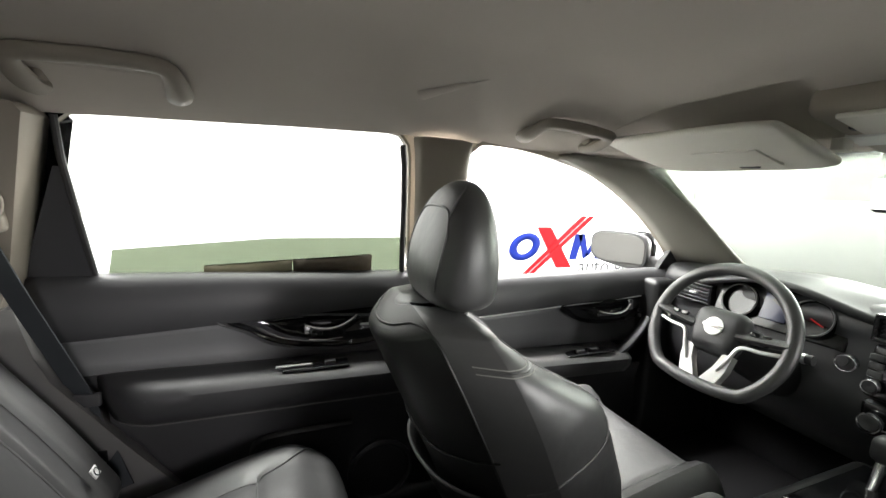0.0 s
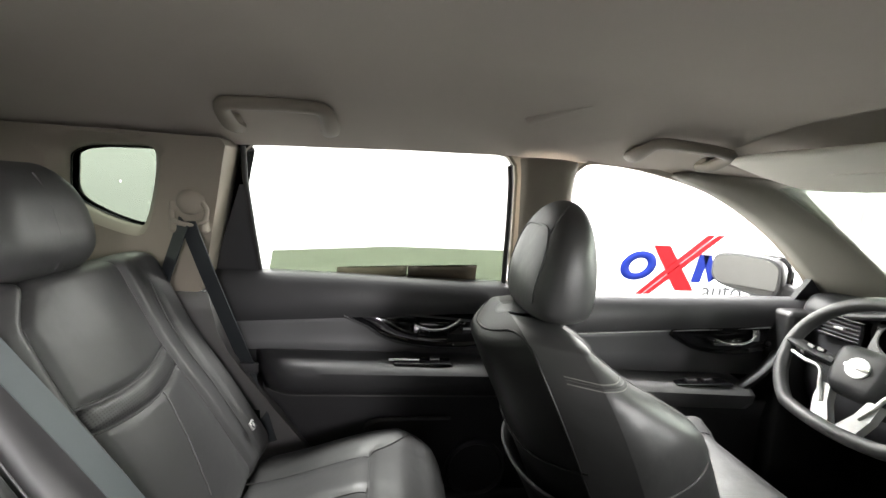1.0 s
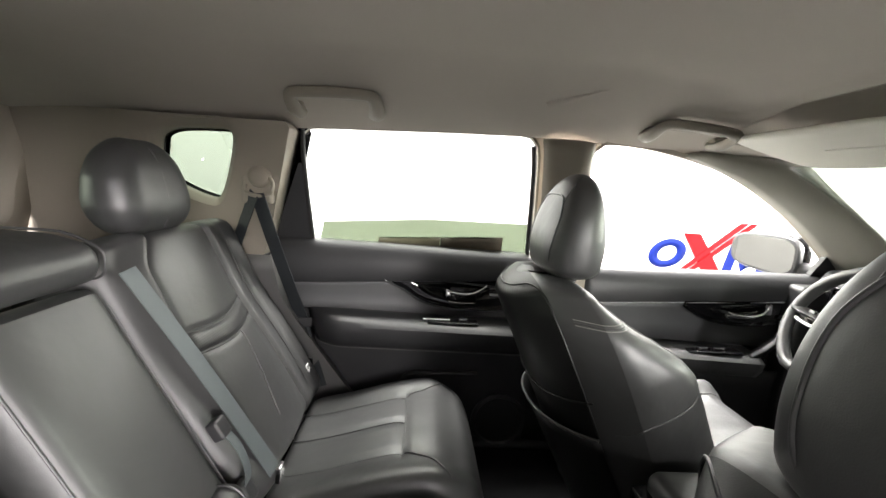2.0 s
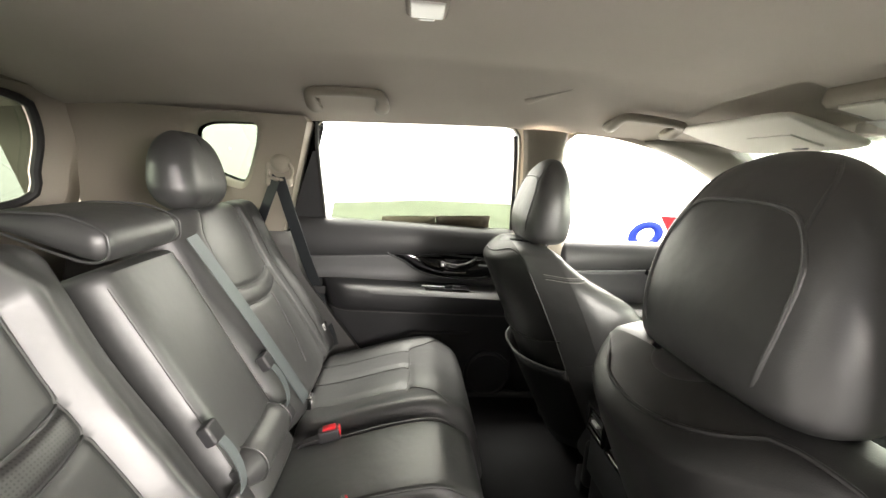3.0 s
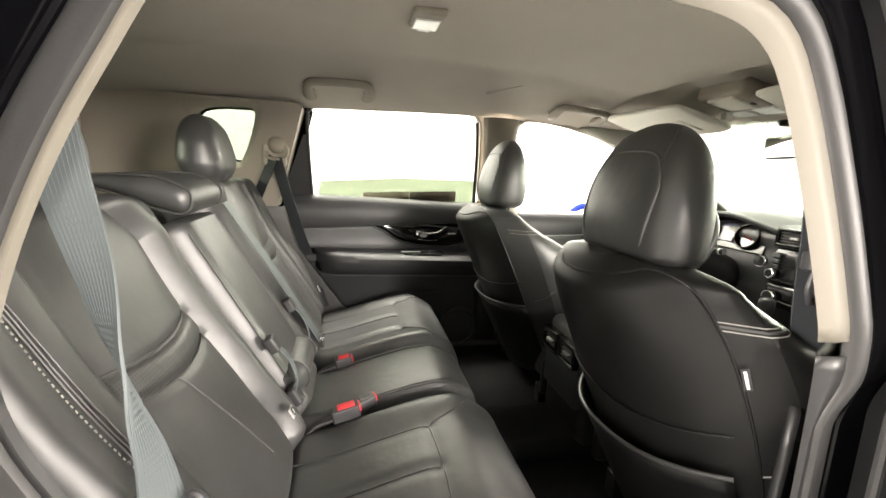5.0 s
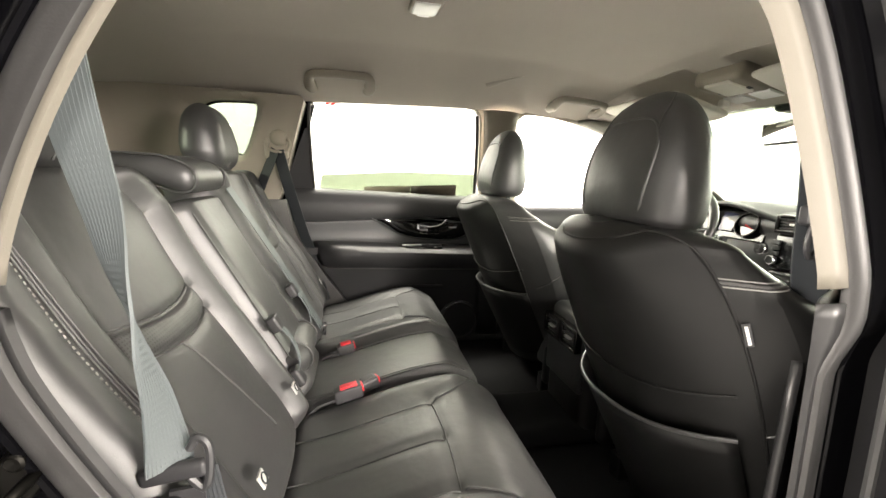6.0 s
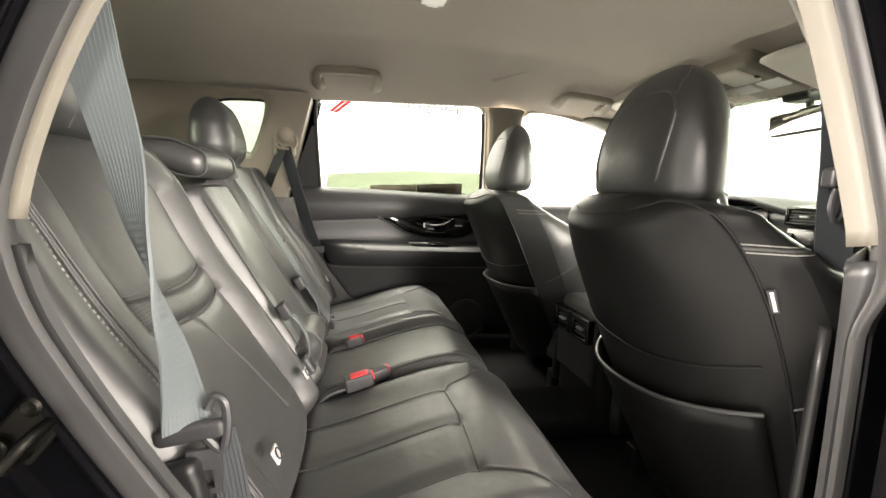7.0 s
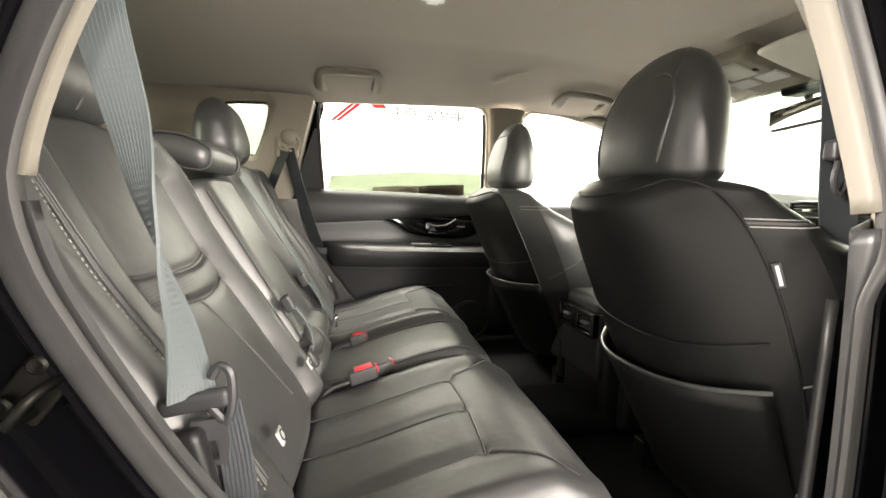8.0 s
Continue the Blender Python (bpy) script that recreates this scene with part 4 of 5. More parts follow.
    for k in (-1, 1):
        part("piping", tube(spline([hull(u, math.pi - k * a) for u, a in ((0.02, 0.56), (0.2, 0.60), (0.4, 0.68), (0.58, 0.72), (0.70, 0.64), (0.76, 0.52), (0.785, 0.28), (0.79, 0.0))], 40), 0.0026), LEATHER, hr)
        part("piping", tube(spline([hull(u, math.pi - k * a) for u, a in ((0.70, 0.64), (0.80, 0.74), (0.89, 0.95), (0.955, 1.25))], 20), 0.0022), LEATHER, hr)
    for k in (-1, 1):
        part("post", tube([top + Vector((0.075, k * 0.085, -0.03)), hb + Vector((0.085, k * 0.085, 0.03))], 0.007, 12), CHROME, t, "chrome headrest post")
        part("post_guide", lathe([(0.016, 0), (0.016, 0.012), (0.012, 0.016), (0.0005, 0.016)], top + Vector((0.076, k * 0.085, -0.03)), (axis.x, 0, axis.z), 16), SOFT, t)
    # sewn side tag on the panel edge
    sg = math.copysign(1, yc)
    p = rear(sg * half(0.79) * 0.885, 0.79, 0.003)
    across = (rear(sg * half(0.79) * 0.92, 0.79) - rear(sg * half(0.79) * 0.85, 0.79)).normalized()
    m = Matrix((across, axis, across.cross(axis))).transposed().to_4x4()
    m.translation = p
    part("side_tag", place(rbox((0.0055, 0.019, 0.0015), 0.001, 1), m), SOFT, t, "black sewn side tag with white print")
    for i in range(7):
        part("tag_mark", place(rbox((0.0022, 0.0018, 0.0021), 0.0004, 1), m @ Matrix.Translation((0, 0.014 - 0.0046 * i, 0))), WHITE, t)
    return t


front_seat(0.41, "on the steering wheel side")
front_seat(-0.437, "beside the open doorway")


# ---- rear bench ----
bench = thing("rear_bench", (-0.1, 0, 0.38), "black leather rear bench seat with three places", "car seat")
BB, BT = Vector((-0.325, 0, 0.63)), Vector((-0.605, 0, 1.125))
BAX = (BT - BB).normalized()
BN_ = Vector((BAX.z, 0, -BAX.x))
BLEN = (BT - BB).length


def back_surface(y0, lean=0.0):
    def f(a, b):
        p = BB + BAX * (a - 0.02) + Vector((0, y0 + b, 0))
        return p, BN_
    return f


def inner_line(a):
    """Distance of the seam beside the inner bolster from the outer edge."""
    return 0.436 + 0.012 * math.exp(-((a - 0.10) / 0.06) ** 2) - 0.05 * smooth01((a - 0.55) / 0.10)


def outer_relief(width, flip):
    def h(a, b):
        o = width - b if flip else b
        il = inner_line(a)
        g = 0.012 * math.exp(-((o - 0.045) / 0.040) ** 2)
        for line, deep in ((0.090, 0.003), (0.101, 0.002), (0.109, 0.002), (0.158, 0.007)):
            g -= deep * math.exp(-((o - line) / 0.006) ** 2)
        g += 0.012 * smooth01((0.175 - o) / 0.03)
        if 0.158 < o < il:
            q = (o - 0.158) / (il - 0.158)
            g += 0.016 * 4 * q * (1 - q)
            low = band_line(q)
            g -= 0.005 * (math.exp(-((a - low + 0.003) / 0.0075) ** 2) + math.exp(-((a - low - 0.051) / 0.0075) ** 2))
        g -= 0.008 * math.exp(-((o - il) / 0.008) ** 2) + 0.012 * math.exp(-((a - 0.42) / 0.13) ** 2)
        g += 0.030 * smooth01((o - il) / 0.04) * (1 - 0.85 * smooth01((o - il - 0.03) / 0.075))
        return g
    return h


def band_line(q):
    return 0.362 - 0.020 * math.sin(math.pi * min(1, max(0, q))) - 0.004 * q


def seam_on(f, h, pts, r=0.002, mat=None, owner=None, off=0.0005, n=26):
    path = []
    for q in spline([(a, b, 0) for a, b in pts], n):
        p, nn = f(q.x, q.y)
        path.append(p + nn * (h(q.x, q.y) + off))
    return part("seam", tube(path, r), mat or SEAM, owner)


backs = []
for y0, w in ((-0.705, 0.575), (0.132, 0.572)):
    flip = y0 > 0
    f, h = back_surface(y0), outer_relief(w, flip)

    def out_b(o):
        return w - o if flip else o
    bk = part("backrest", pad(f, BLEN + 0.098, w, 130, 90, 0.05, 0.11, h, 0.07), LEATHER, bench, "black leather outer backrest")
    seam_on(f, h, [(a, out_b(inner_line(a))) for a in (0.10, 0.18, 0.26, 0.34, 0.42, 0.50, 0.57)], 0.0022, SEAM, bk, 0.002, 40)
    seam_on(f, h, [(a, out_b(0.158)) for a in (0.08, 0.2, 0.3, 0.4, 0.5, 0.58)], 0.002, SEAM, bk, 0.002, 40)
    band = []
    for k in range(9):
        row = []
        for i in range(41):
            q = lerp(0.012, 0.985, i / 40)
            a0 = band_line(q) + 0.048 * k / 8
            o = lerp(0.158, inner_line(a0), q)
            p0, n0 = f(a0, out_b(o))
            row.append(p0 + n0 * (h(a0, out_b(o)) + 0.0028 - 0.003 * (abs(k - 4) / 4) ** 4))
        band.append(row)
    part("band", sheet(band), PERF, bk, "perforated leather band")
    for e in (-0.004, 0.052):
        seam_on(f, h, [(band_line(q) + e, out_b(lerp(0.158, inner_line(0.4), q))) for q in [i / 10 for i in range(11)]], 0.0018, SEAM, bk, 0.002, 36)
    seam_on(f, h, [(0.340, out_b(0.262)), (0.24, out_b(0.290)), (0.11, out_b(0.330))], 0.0018, SEAM, bk, 0.001)
    for o in (0.105,) if flip else (0.098, 0.105, 0.112):
        seam_on(f, h, [(0.10, out_b(o)), (0.3, out_b(o)), (0.45, out_b(o)), (0.57, out_b(o - 0.008))], 0.0014, SEAM, bk, 0.0012)
    for i in range(0 if flip else 62):
        a0 = lerp(0.10, 0.56, i / 61)
        b0 = out_b(0.088)
        p0, n0 = f(a0, b0)
        q0, _ = f(a0 + 0.0038, b0)
        part("stitch", tube([p0 + n0 * (h(a0, b0) + 0.0008), q0 + n0 * (h(a0, b0) + 0.0008)], 0.0012, 5), STITCH, bk)
    backs.append((f, h, w, bk))
fm = back_surface(-0.128)


def mid_relief(a, b):
    u = (b - 0.130) / 0.130
    return 0.022 * (1 - u ** 4) - 0.005 * math.exp(-((abs(u) - 0.85) / 0.05) ** 2) + 0.006 * math.exp(-((abs(u) - 0.92) / 0.07) ** 2)


mid_back = part("centre_backrest", pad(fm, BLEN + 0.01, 0.260, 34, 22, 0.03, 0.10, mid_relief, 0.03), LEATHER, bench, "black leather fold-down centre backrest")
for b in (0.019, 0.241):
    seam_on(fm, mid_relief, [(0.10, b), (0.3, b), (BLEN - 0.04, b)], 0.0018, SEAM, mid_back, 0.002)
part("back_shell", place(rbox((0.02, 0.64, 0.27), 0.015, 3), Matrix.Translation(BB.lerp(BT, 0.5) - BN_ * 0.125) @ Matrix.Rotation(math.atan2(BAX.x, BAX.z), 4, "Y")), CARPET, bench)

# headrests of the bench
def bench_headrest(y):
    hb = Vector((-0.660, y, 1.152))

    def shape(v):
        u = (v.z + 0.10) / 0.20
        w = curve_at([(0, 0.92), (0.3, 1.0), (0.6, 0.95), (0.85, 0.76), (1, 0.60)], u)
        return hb + Vector((v.x * curve_at([(0, 0.9), (0.4, 1), (1, 0.7)], u) - 0.02 * u, v.y * w, v.z + 0.115))
    hr = part("headrest", rbox((0.064, 0.132, 0.104), 0.060, 9, shape), LEATHER, bench, "rounded black leather headrest", sub=1)
    part("seam", tube([shape(Vector((0.0622 * (1 - 0.35 * (abs(zz) / 0.1) ** 4), 0.0, zz * 0.96))) + Vector((0.0, 0, 0)) for zz in [lerp(-0.09, 0.09, i / 20) for i in range(21)]], 0.002), SEAM, hr)
    for k in (-1, 1):
        part("post", tube([hb + Vector((0, k * 0.06, -0.05)), hb + Vector((0, k * 0.06, 0.04))], 0.006, 10), CHROME, bench, "chrome headrest post")


bench_headrest(0.372)
bench_headrest(-0.452)


def loaf(v):
    """The pad is thick at its front edge and thins out behind."""
    k = lerp(0.42, 1.0, smooth01((v.x + 0.10) / 0.16))
    return Vector((-0.658 + v.x, -0.008 + v.y, 1.166 + 0.036 - (0.036 - v.z) * k - 0.014 * smooth01((v.x - 0.02) / 0.08)))


cp = part("centre_headrest", rbox((0.104, 0.116, 0.036), 0.033, 6, loaf), LEATHER, bench, "low black leather centre headrest", sub=1)
for yy in (-0.108, 0.108):
    part("piping", tube([loaf(Vector((lerp(-0.115, 0.115, 0.5) + 0.1035 * math.copysign(abs(math.cos(a)) ** 0.6, math.cos(a)), yy, 0.0365 * math.copysign(abs(math.sin(a)) ** 0.6, math.sin(a))))) for a in [2 * math.pi * i / 40 for i in range(40)]], 0.0025, closed=True), LEATHER, cp)


# cushions of the bench
def cushion_surface(y0):
    def f(a, b):
        x = -0.375 + a
        z = 0.598 + 0.085 * smooth01(a / 0.42) - 0.035 * smooth01((a - 0.40) / 0.10)
        return Vector((x, y0 + b, z)), Vector((-0.12, 0, 1)).normalized()
    return f


def outer_cushion(y0, w, inner):
    f = cushion_surface(y0)

    def h(a, b):
        u = b / w
        g = 0.0
        front_line = 0.335
        for v in (0.26, 0.50, 0.74):
            if a < front_line + 0.01:
                g -= 0.006 * math.exp(-((u - v) * w / 0.010) ** 2)
        if 0.2 < u < 0.8:
            g -= 0.006 * math.exp(-((a - front_line) / 0.010) ** 2)
        edge = 0.012 * smooth01((abs(u - 0.5) - 0.27) / 0.12)
        return g + edge + 0.012 * (1 - (2 * u - 1) ** 2)
    length = 0.54
    c = part("cushion", pad(f, length, w, 44, 44, 0.055, 0.20, h, 0.09), LEATHER, bench, "black leather cushion with sewn panels")
    for v in (0.26, 0.50, 0.74):
        seam_on(f, h, [(0.03, v * w), (0.18, v * w), (0.335, v * w)], 0.0022, LEATHER, c, 0.0015)
    seam_on(f, h, [(0.335, 0.26 * w), (0.34, 0.5 * w), (0.335, 0.74 * w)], 0.0018, SEAM, c, 0.001)
    for v, e in ((0.26, 0.20), (0.74, 0.80)):
        seam_on(f, h, [(0.335, v * w), (0.40, e * w), (0.45, (0.5 + (e - 0.5) * 1.3) * w)], 0.0024, LEATHER, c, 0.0015)
    return c


outer_cushion(-0.690, 0.555, 1)
outer_cushion(0.148, 0.54, -1)
fc_ = cushion_surface(-0.135)
part("centre_cushion", pad(fc_, 0.515, 0.28, 30, 22, 0.035, 0.20, lambda a, b: 0.012 * (1 - (b / 0.14 - 1) ** 4), 0.03), LEATHER, bench, "black leather centre cushion")
for b in (0.024, 0.256):
    seam_on(fc_, lambda a, b: 0.012 * (1 - (b / 0.14 - 1) ** 4), [(0.05, b), (0.25, b), (0.46, b)], 0.0028, LEATHER, bench, 0.0015)
part("seat_base", box(-0.38, 0.07, -0.62, 0.62, 0.395, 0.52, 0.02, 4), CARPET, bench)
# Added to hide the pale lit edge of the backrest and keep it dark.
part("edge_cover", rbox_at((-0.422, -0.690, 0.730), (0.048, 0.012, 0.098), 0.010, 3, Matrix.Rotation(radians(-12), 4, "Y")), HARD, bench, "black plastic cover added over the pale backrest edge")
# rolled pad where cushion and backrest meet
part("bolster_roll", tube([(-0.362, lerp(-0.112, 0.120, k / 10), 0.705) for k in range(11)], lambda u: 0.045 * min(1.0, (0.45 + 4 * min(u, 1 - u))), 20), LEATHER, bench)
for yy in (-0.075, 0.083):
    part("piping", tube([(-0.362 + 0.0455 * math.cos(a), yy, 0.705 + 0.0455 * math.sin(a)) for a in [2 * math.pi * i / 24 for i in range(24)]], 0.002, 6, closed=True), LEATHER, bench)
for yy in (-0.138, 0.143):
    part("pull_strap", ribbon(spline([(-0.405, yy, 0.825), (-0.375, yy, 0.81), (-0.352, yy, 0.775), (-0.340, yy, 0.73), (-0.345, yy, 0.695)], 16), [(0, 1, 0)] * 16, 0.022), BELT, bench, "grey webbing pull strap")
    part("strap_slot", rbox_at((-0.395, yy, 0.825), (0.012, 0.018, 0.020), 0.006, 3, Matrix.Rotation(radians(-30), 4, "Y")), SOFT, bench)
    part("strap_slot", rbox_at((-0.345, yy, 0.690), (0.012, 0.020, 0.024), 0.008, 3, Matrix.Rotation(radians(-30), 4, "Y")), SOFT, bench)


# ---- belts and buckles ----
def buckle(at, size, lead, label, face=None):
    t = thing("seat_buckle", (at[0], at[1], at[2] - 0.02), label, "seat buckle", "seat buckles")
    mm = Matrix.Translation(at) @ Matrix.Rotation(radians(-12), 4, "Y") @ Matrix.Rotation(radians(lead), 4, "Z")
    part("body", place(rbox((size, 0.016, 0.017), 0.006, 3), mm), SOFT, t)
    part("button", place(rbox((size * 0.62, 0.0115, 0.004), 0.003, 2), mm @ Matrix.Translation((size * 0.1, 0, 0.0165))), face or RED, t, "release button")
    part("button_edge", place(rbox((0.003, 0.0115, 0.009), 0.002, 2), mm @ Matrix.Translation((size, 0, 0.006))), RED, t)
    part("stalk", ribbon([mm @ Vector((-size * 0.8, 0, -0.004)), mm @ Vector((-size - 0.04, 0, -0.006)), mm @ Vector((-size - 0.08, 0, -0.03))], [(0, 1, 0)] * 3, 0.022, 0.003), SOFT, t)
    return t


buckle((-0.225, -0.170, 0.655), 0.034, 8, "black seat buckle with red button lying on the cushion")
buckle((-0.178, -0.128, 0.650), 0.028, 22, "black seat buckle with red button edge beside another", SOFT)
buckle((-0.235, 0.126, 0.640), 0.026, 8, "half-sunk seat buckle with red button")


def belt_anchor(s, mat):
    t = thing("belt_guide", (-0.50, s * 0.62, 1.25), "beige belt guide on the rear pillar", "belt guide", "belt guides")
    at = Vector((-0.505, s * 0.648, 1.292)) if s > 0 else Vector((-0.492, -0.662, 1.290))
    size = (0.045, 0.016, 0.06) if s > 0 else (0.022, 0.012, 0.026)
    part("slider", place(rbox(size, 0.011, 3), Matrix.Translation(at + Vector((-0.01, s * 0.012, -0.01 if s > 0 else 0.02)))), BEIGE, t)
    part("cap", lathe([(0.033, 0), (0.033, 0.012), (0.026, 0.024), (0.012, 0.030), (0.0005, 0.031)], at + Vector((0.002, 0, 0.012)), (0, -s, 0), 24), BEIGE, t, "round beige bolt cap")
    if s > 0:
        part("loop", tube(spline([at + Vector((-0.036, -s * 0.018, -0.012)), at + Vector((-0.034, -s * 0.022, -0.034)), at + Vector((0, -s * 0.026, -0.044)), at + Vector((0.036, -s * 0.022, -0.034)), at + Vector((0.042, -s * 0.018, -0.008)), at + Vector((0.03, -s * 0.014, 0.012))], 30), 0.006, 10), BEIGE, t)
    return t


belt_anchor(1, BELT_DARK)
belt_anchor(-1, BELT)

t = thing("seat_belt", (-0.42, 0.71, 0.60), "dark grey shoulder belt hanging beside the rear seat", "seat belt", "seat belts")
p = spline([(-0.505, 0.622, 1.255), (-0.47, 0.665, 1.10), (-0.425, 0.708, 0.93), (-0.398, 0.722, 0.845)], 20)
part("webbing", ribbon(p, [(1, -0.35, 0.1)] * 20, 0.047), BELT_DARK, t)
part("webbing", ribbon(spline([(-0.398, 0.722, 0.845), (-0.385, 0.722, 0.77), (-0.36, 0.715, 0.70), (-0.33, 0.70, 0.62)], 12), [(1, -0.2, 0.2)] * 12, 0.046), BELT_DARK, t)
part("webbing", ribbon(spline([(-0.515, 0.628, 1.255), (-0.575, 0.665, 1.12), (-0.615, 0.69, 1.02)], 10), [(0.8, -0.6, 0.3)] * 10, 0.047), BELT_DARK, t)
part("tongue", rbox_at((-0.395, 0.718, 0.838), (0.030, 0.006, 0.016), 0.005), SOFT, t)
part("tongue_plate", rbox_at((-0.368, 0.712, 0.70), (0.010, 0.003, 0.016), 0.002), CHROME, t)

def ring_plate(hx, hz, hole, thick):
    """Upright plate with a rectangular slot in its lower half."""
    loops = []
    for y in (-thick, thick):
        for w, lo, hi in ((hx, -hz, hz), (hole, -hz * 0.75, hz * 0.1)):
            loops.append([Vector(c) for c in ((-w, y, lo), (w, y, lo), (w, y, hi), (-w, y, hi))])
    v = [q for lp in (loops[0], loops[1], loops[3], loops[2]) for q in lp]
    faces = [(4 * k + i, 4 * k + (i + 1) % 4, (4 * k + 4 + (i + 1) % 4) % 16, (4 * k + 4 + i) % 16) for k in range(4) for i in range(4)]
    return v, faces


t = thing("seat_belt", (-0.40, -0.67, 0.60), "pale grey twisted shoulder belt by the open doorway", "seat belt", "seat belts")
p = [(-0.492, -0.643, 1.285), (-0.486, -0.646, 1.25), (-0.478, -0.650, 1.21), (-0.461, -0.655, 1.137), (-0.451, -0.660, 1.077), (-0.440, -0.664, 1.03), (-0.431, -0.668, 0.99), (-0.419, -0.671, 0.945), (-0.412, -0.674, 0.90), (-0.408, -0.676, 0.862)]
TWIST = [(0.862, -140), (0.90, -116), (0.945, -97), (0.985, -80), (1.02, -64), (1.06, -48), (1.10, -32), (1.15, -16), (1.21, -4), (1.29, 2)]
ps = spline(p, 60)
sds = [(math.cos(radians(curve_at(TWIST, q.z))), math.sin(radians(curve_at(TWIST, q.z))), 0) for q in ps]
part("webbing", ribbon(ps[:40], sds[:40], 0.047), BELT, t)
part("webbing", ribbon(ps[39:], sds[39:], 0.047), BELT, t)
ribs = []
for k in range(-5, 6):
    ribs.append(tube([q + Vector(d) * (0.0042 * k) for q, d in zip(ps, sds)], 0.0021, 5))
part("webbing_rib", join(*ribs), BELT, t, "woven ribs of the belt webbing")
part("tongue", place(rbox((0.034, 0.007, 0.010), 0.006, 3), Matrix.Translation((-0.405, -0.676, 0.856)) @ Matrix.Rotation(radians(-8), 4, "Y")), SOFT, t, "black plastic belt tongue")
part("tongue_loop", tube(spline([(-0.390, -0.678, 0.850), (-0.376, -0.678, 0.835), (-0.370, -0.677, 0.855), (-0.371, -0.675, 0.885), (-0.382, -0.673, 0.893), (-0.390, -0.673, 0.880)], 26), 0.005, 8), SOFT, t)
part("tongue_plate", place(ring_plate(0.017, 0.026, 0.009, 0.0025), Matrix.Translation((-0.392, -0.679, 0.812)) @ Matrix.Rotation(radians(8), 4, "Z")), SOFT, t, "black plate with a square slot")
lo_p = spline([(-0.380, -0.668, 0.850), (-0.368, -0.674, 0.79), (-0.358, -0.684, 0.72), (-0.345, -0.695, 0.62)], 14)
lo_d = Vector((0.9, 0.25, 0.3)).normalized()
# Continues the paler belt above; the darker webbing stands for shade.
part("webbing", ribbon(lo_p, [lo_d] * 14, 0.031), BELT_DARK, t, "lower run of the belt, shade in its dark webbing")
part("webbing_rib", join(*[tube([q + lo_d * (0.0042 * k) for q in lo_p], 0.0019, 5) for k in range(-3, 4)]), BELT_DARK, t, "woven ribs of the lower webbing")

t = thing("seat_belt", (-0.42, 0.30, 0.62), "grey centre belt lying across the backrest", "seat belt", "seat belts")
f2, h2, _, _ = backs[1]
cp_ = []
for i in range(24):
    a = lerp(BLEN + 0.0, 0.06, i / 23)
    b = lerp(0.035, 0.085, i / 23)
    q, nn = f2(a, b)
    cp_.append(q + nn * (max(0.034, h2(a, b) + 0.004) + 0.004 * math.sin(math.pi * i / 23)))
part("webbing", ribbon(cp_, [(0.1, 1, 0.1)] * 24, 0.040), BELT, t)
part("tongue_plate", rbox_at(cp_[-1] + Vector((0.01, 0.005, -0.01)), (0.006, 0.016, 0.018), 0.003), CHROME, t)

t = thing("seat_belt", (0.43, -0.69, 0.62), "dark front shoulder belt hanging at the centre pillar", "seat belt", "seat belts")
part("webbing", ribbon(spline([(0.40, -0.640, 1.38), (0.415, -0.660, 1.22), (0.435, -0.672, 1.0), (0.53, -0.70, 0.65)], 16), [(0.9, -0.35, 0)] * 16, 0.047), BELT_DARK, t)
part("tongue", rbox_at((0.418, -0.672, 1.155), (0.030, 0.010, 0.014), 0.006), SOFT, t)
part("tongue_plate", tube(spline([(0.402, -0.676, 1.145), (0.395, -0.678, 1.115), (0.405, -0.678, 1.095), (0.418, -0.678, 1.115), (0.42, -0.676, 1.145)], 16), 0.004), SOFT, t)

for p in ((-0.345, -0.545, 0.735), (-0.335, -0.268, 0.728), (-0.345, 0.60, 0.735)):
    t = thing("anchor_tag", (p[0], p[1], p[2]), "small white sewn tag with a round mark on the seat edge", "fabric tag", "seat tags")
    mm = Matrix.Translation(p) @ Matrix.Rotation(radians(-28), 4, "Y")
    part("cloth", place(rbox((0.002, 0.012, 0.011), 0.0015, 1), mm), TAG, t)
    part("mark", tube([mm @ Vector((0.003, 0.008 * math.cos(a), 0.008 * math.sin(a))) for a in [2 * math.pi * i / 16 for i in range(16)]], 0.0012, 6, closed=True), SIGN_GREY, t)


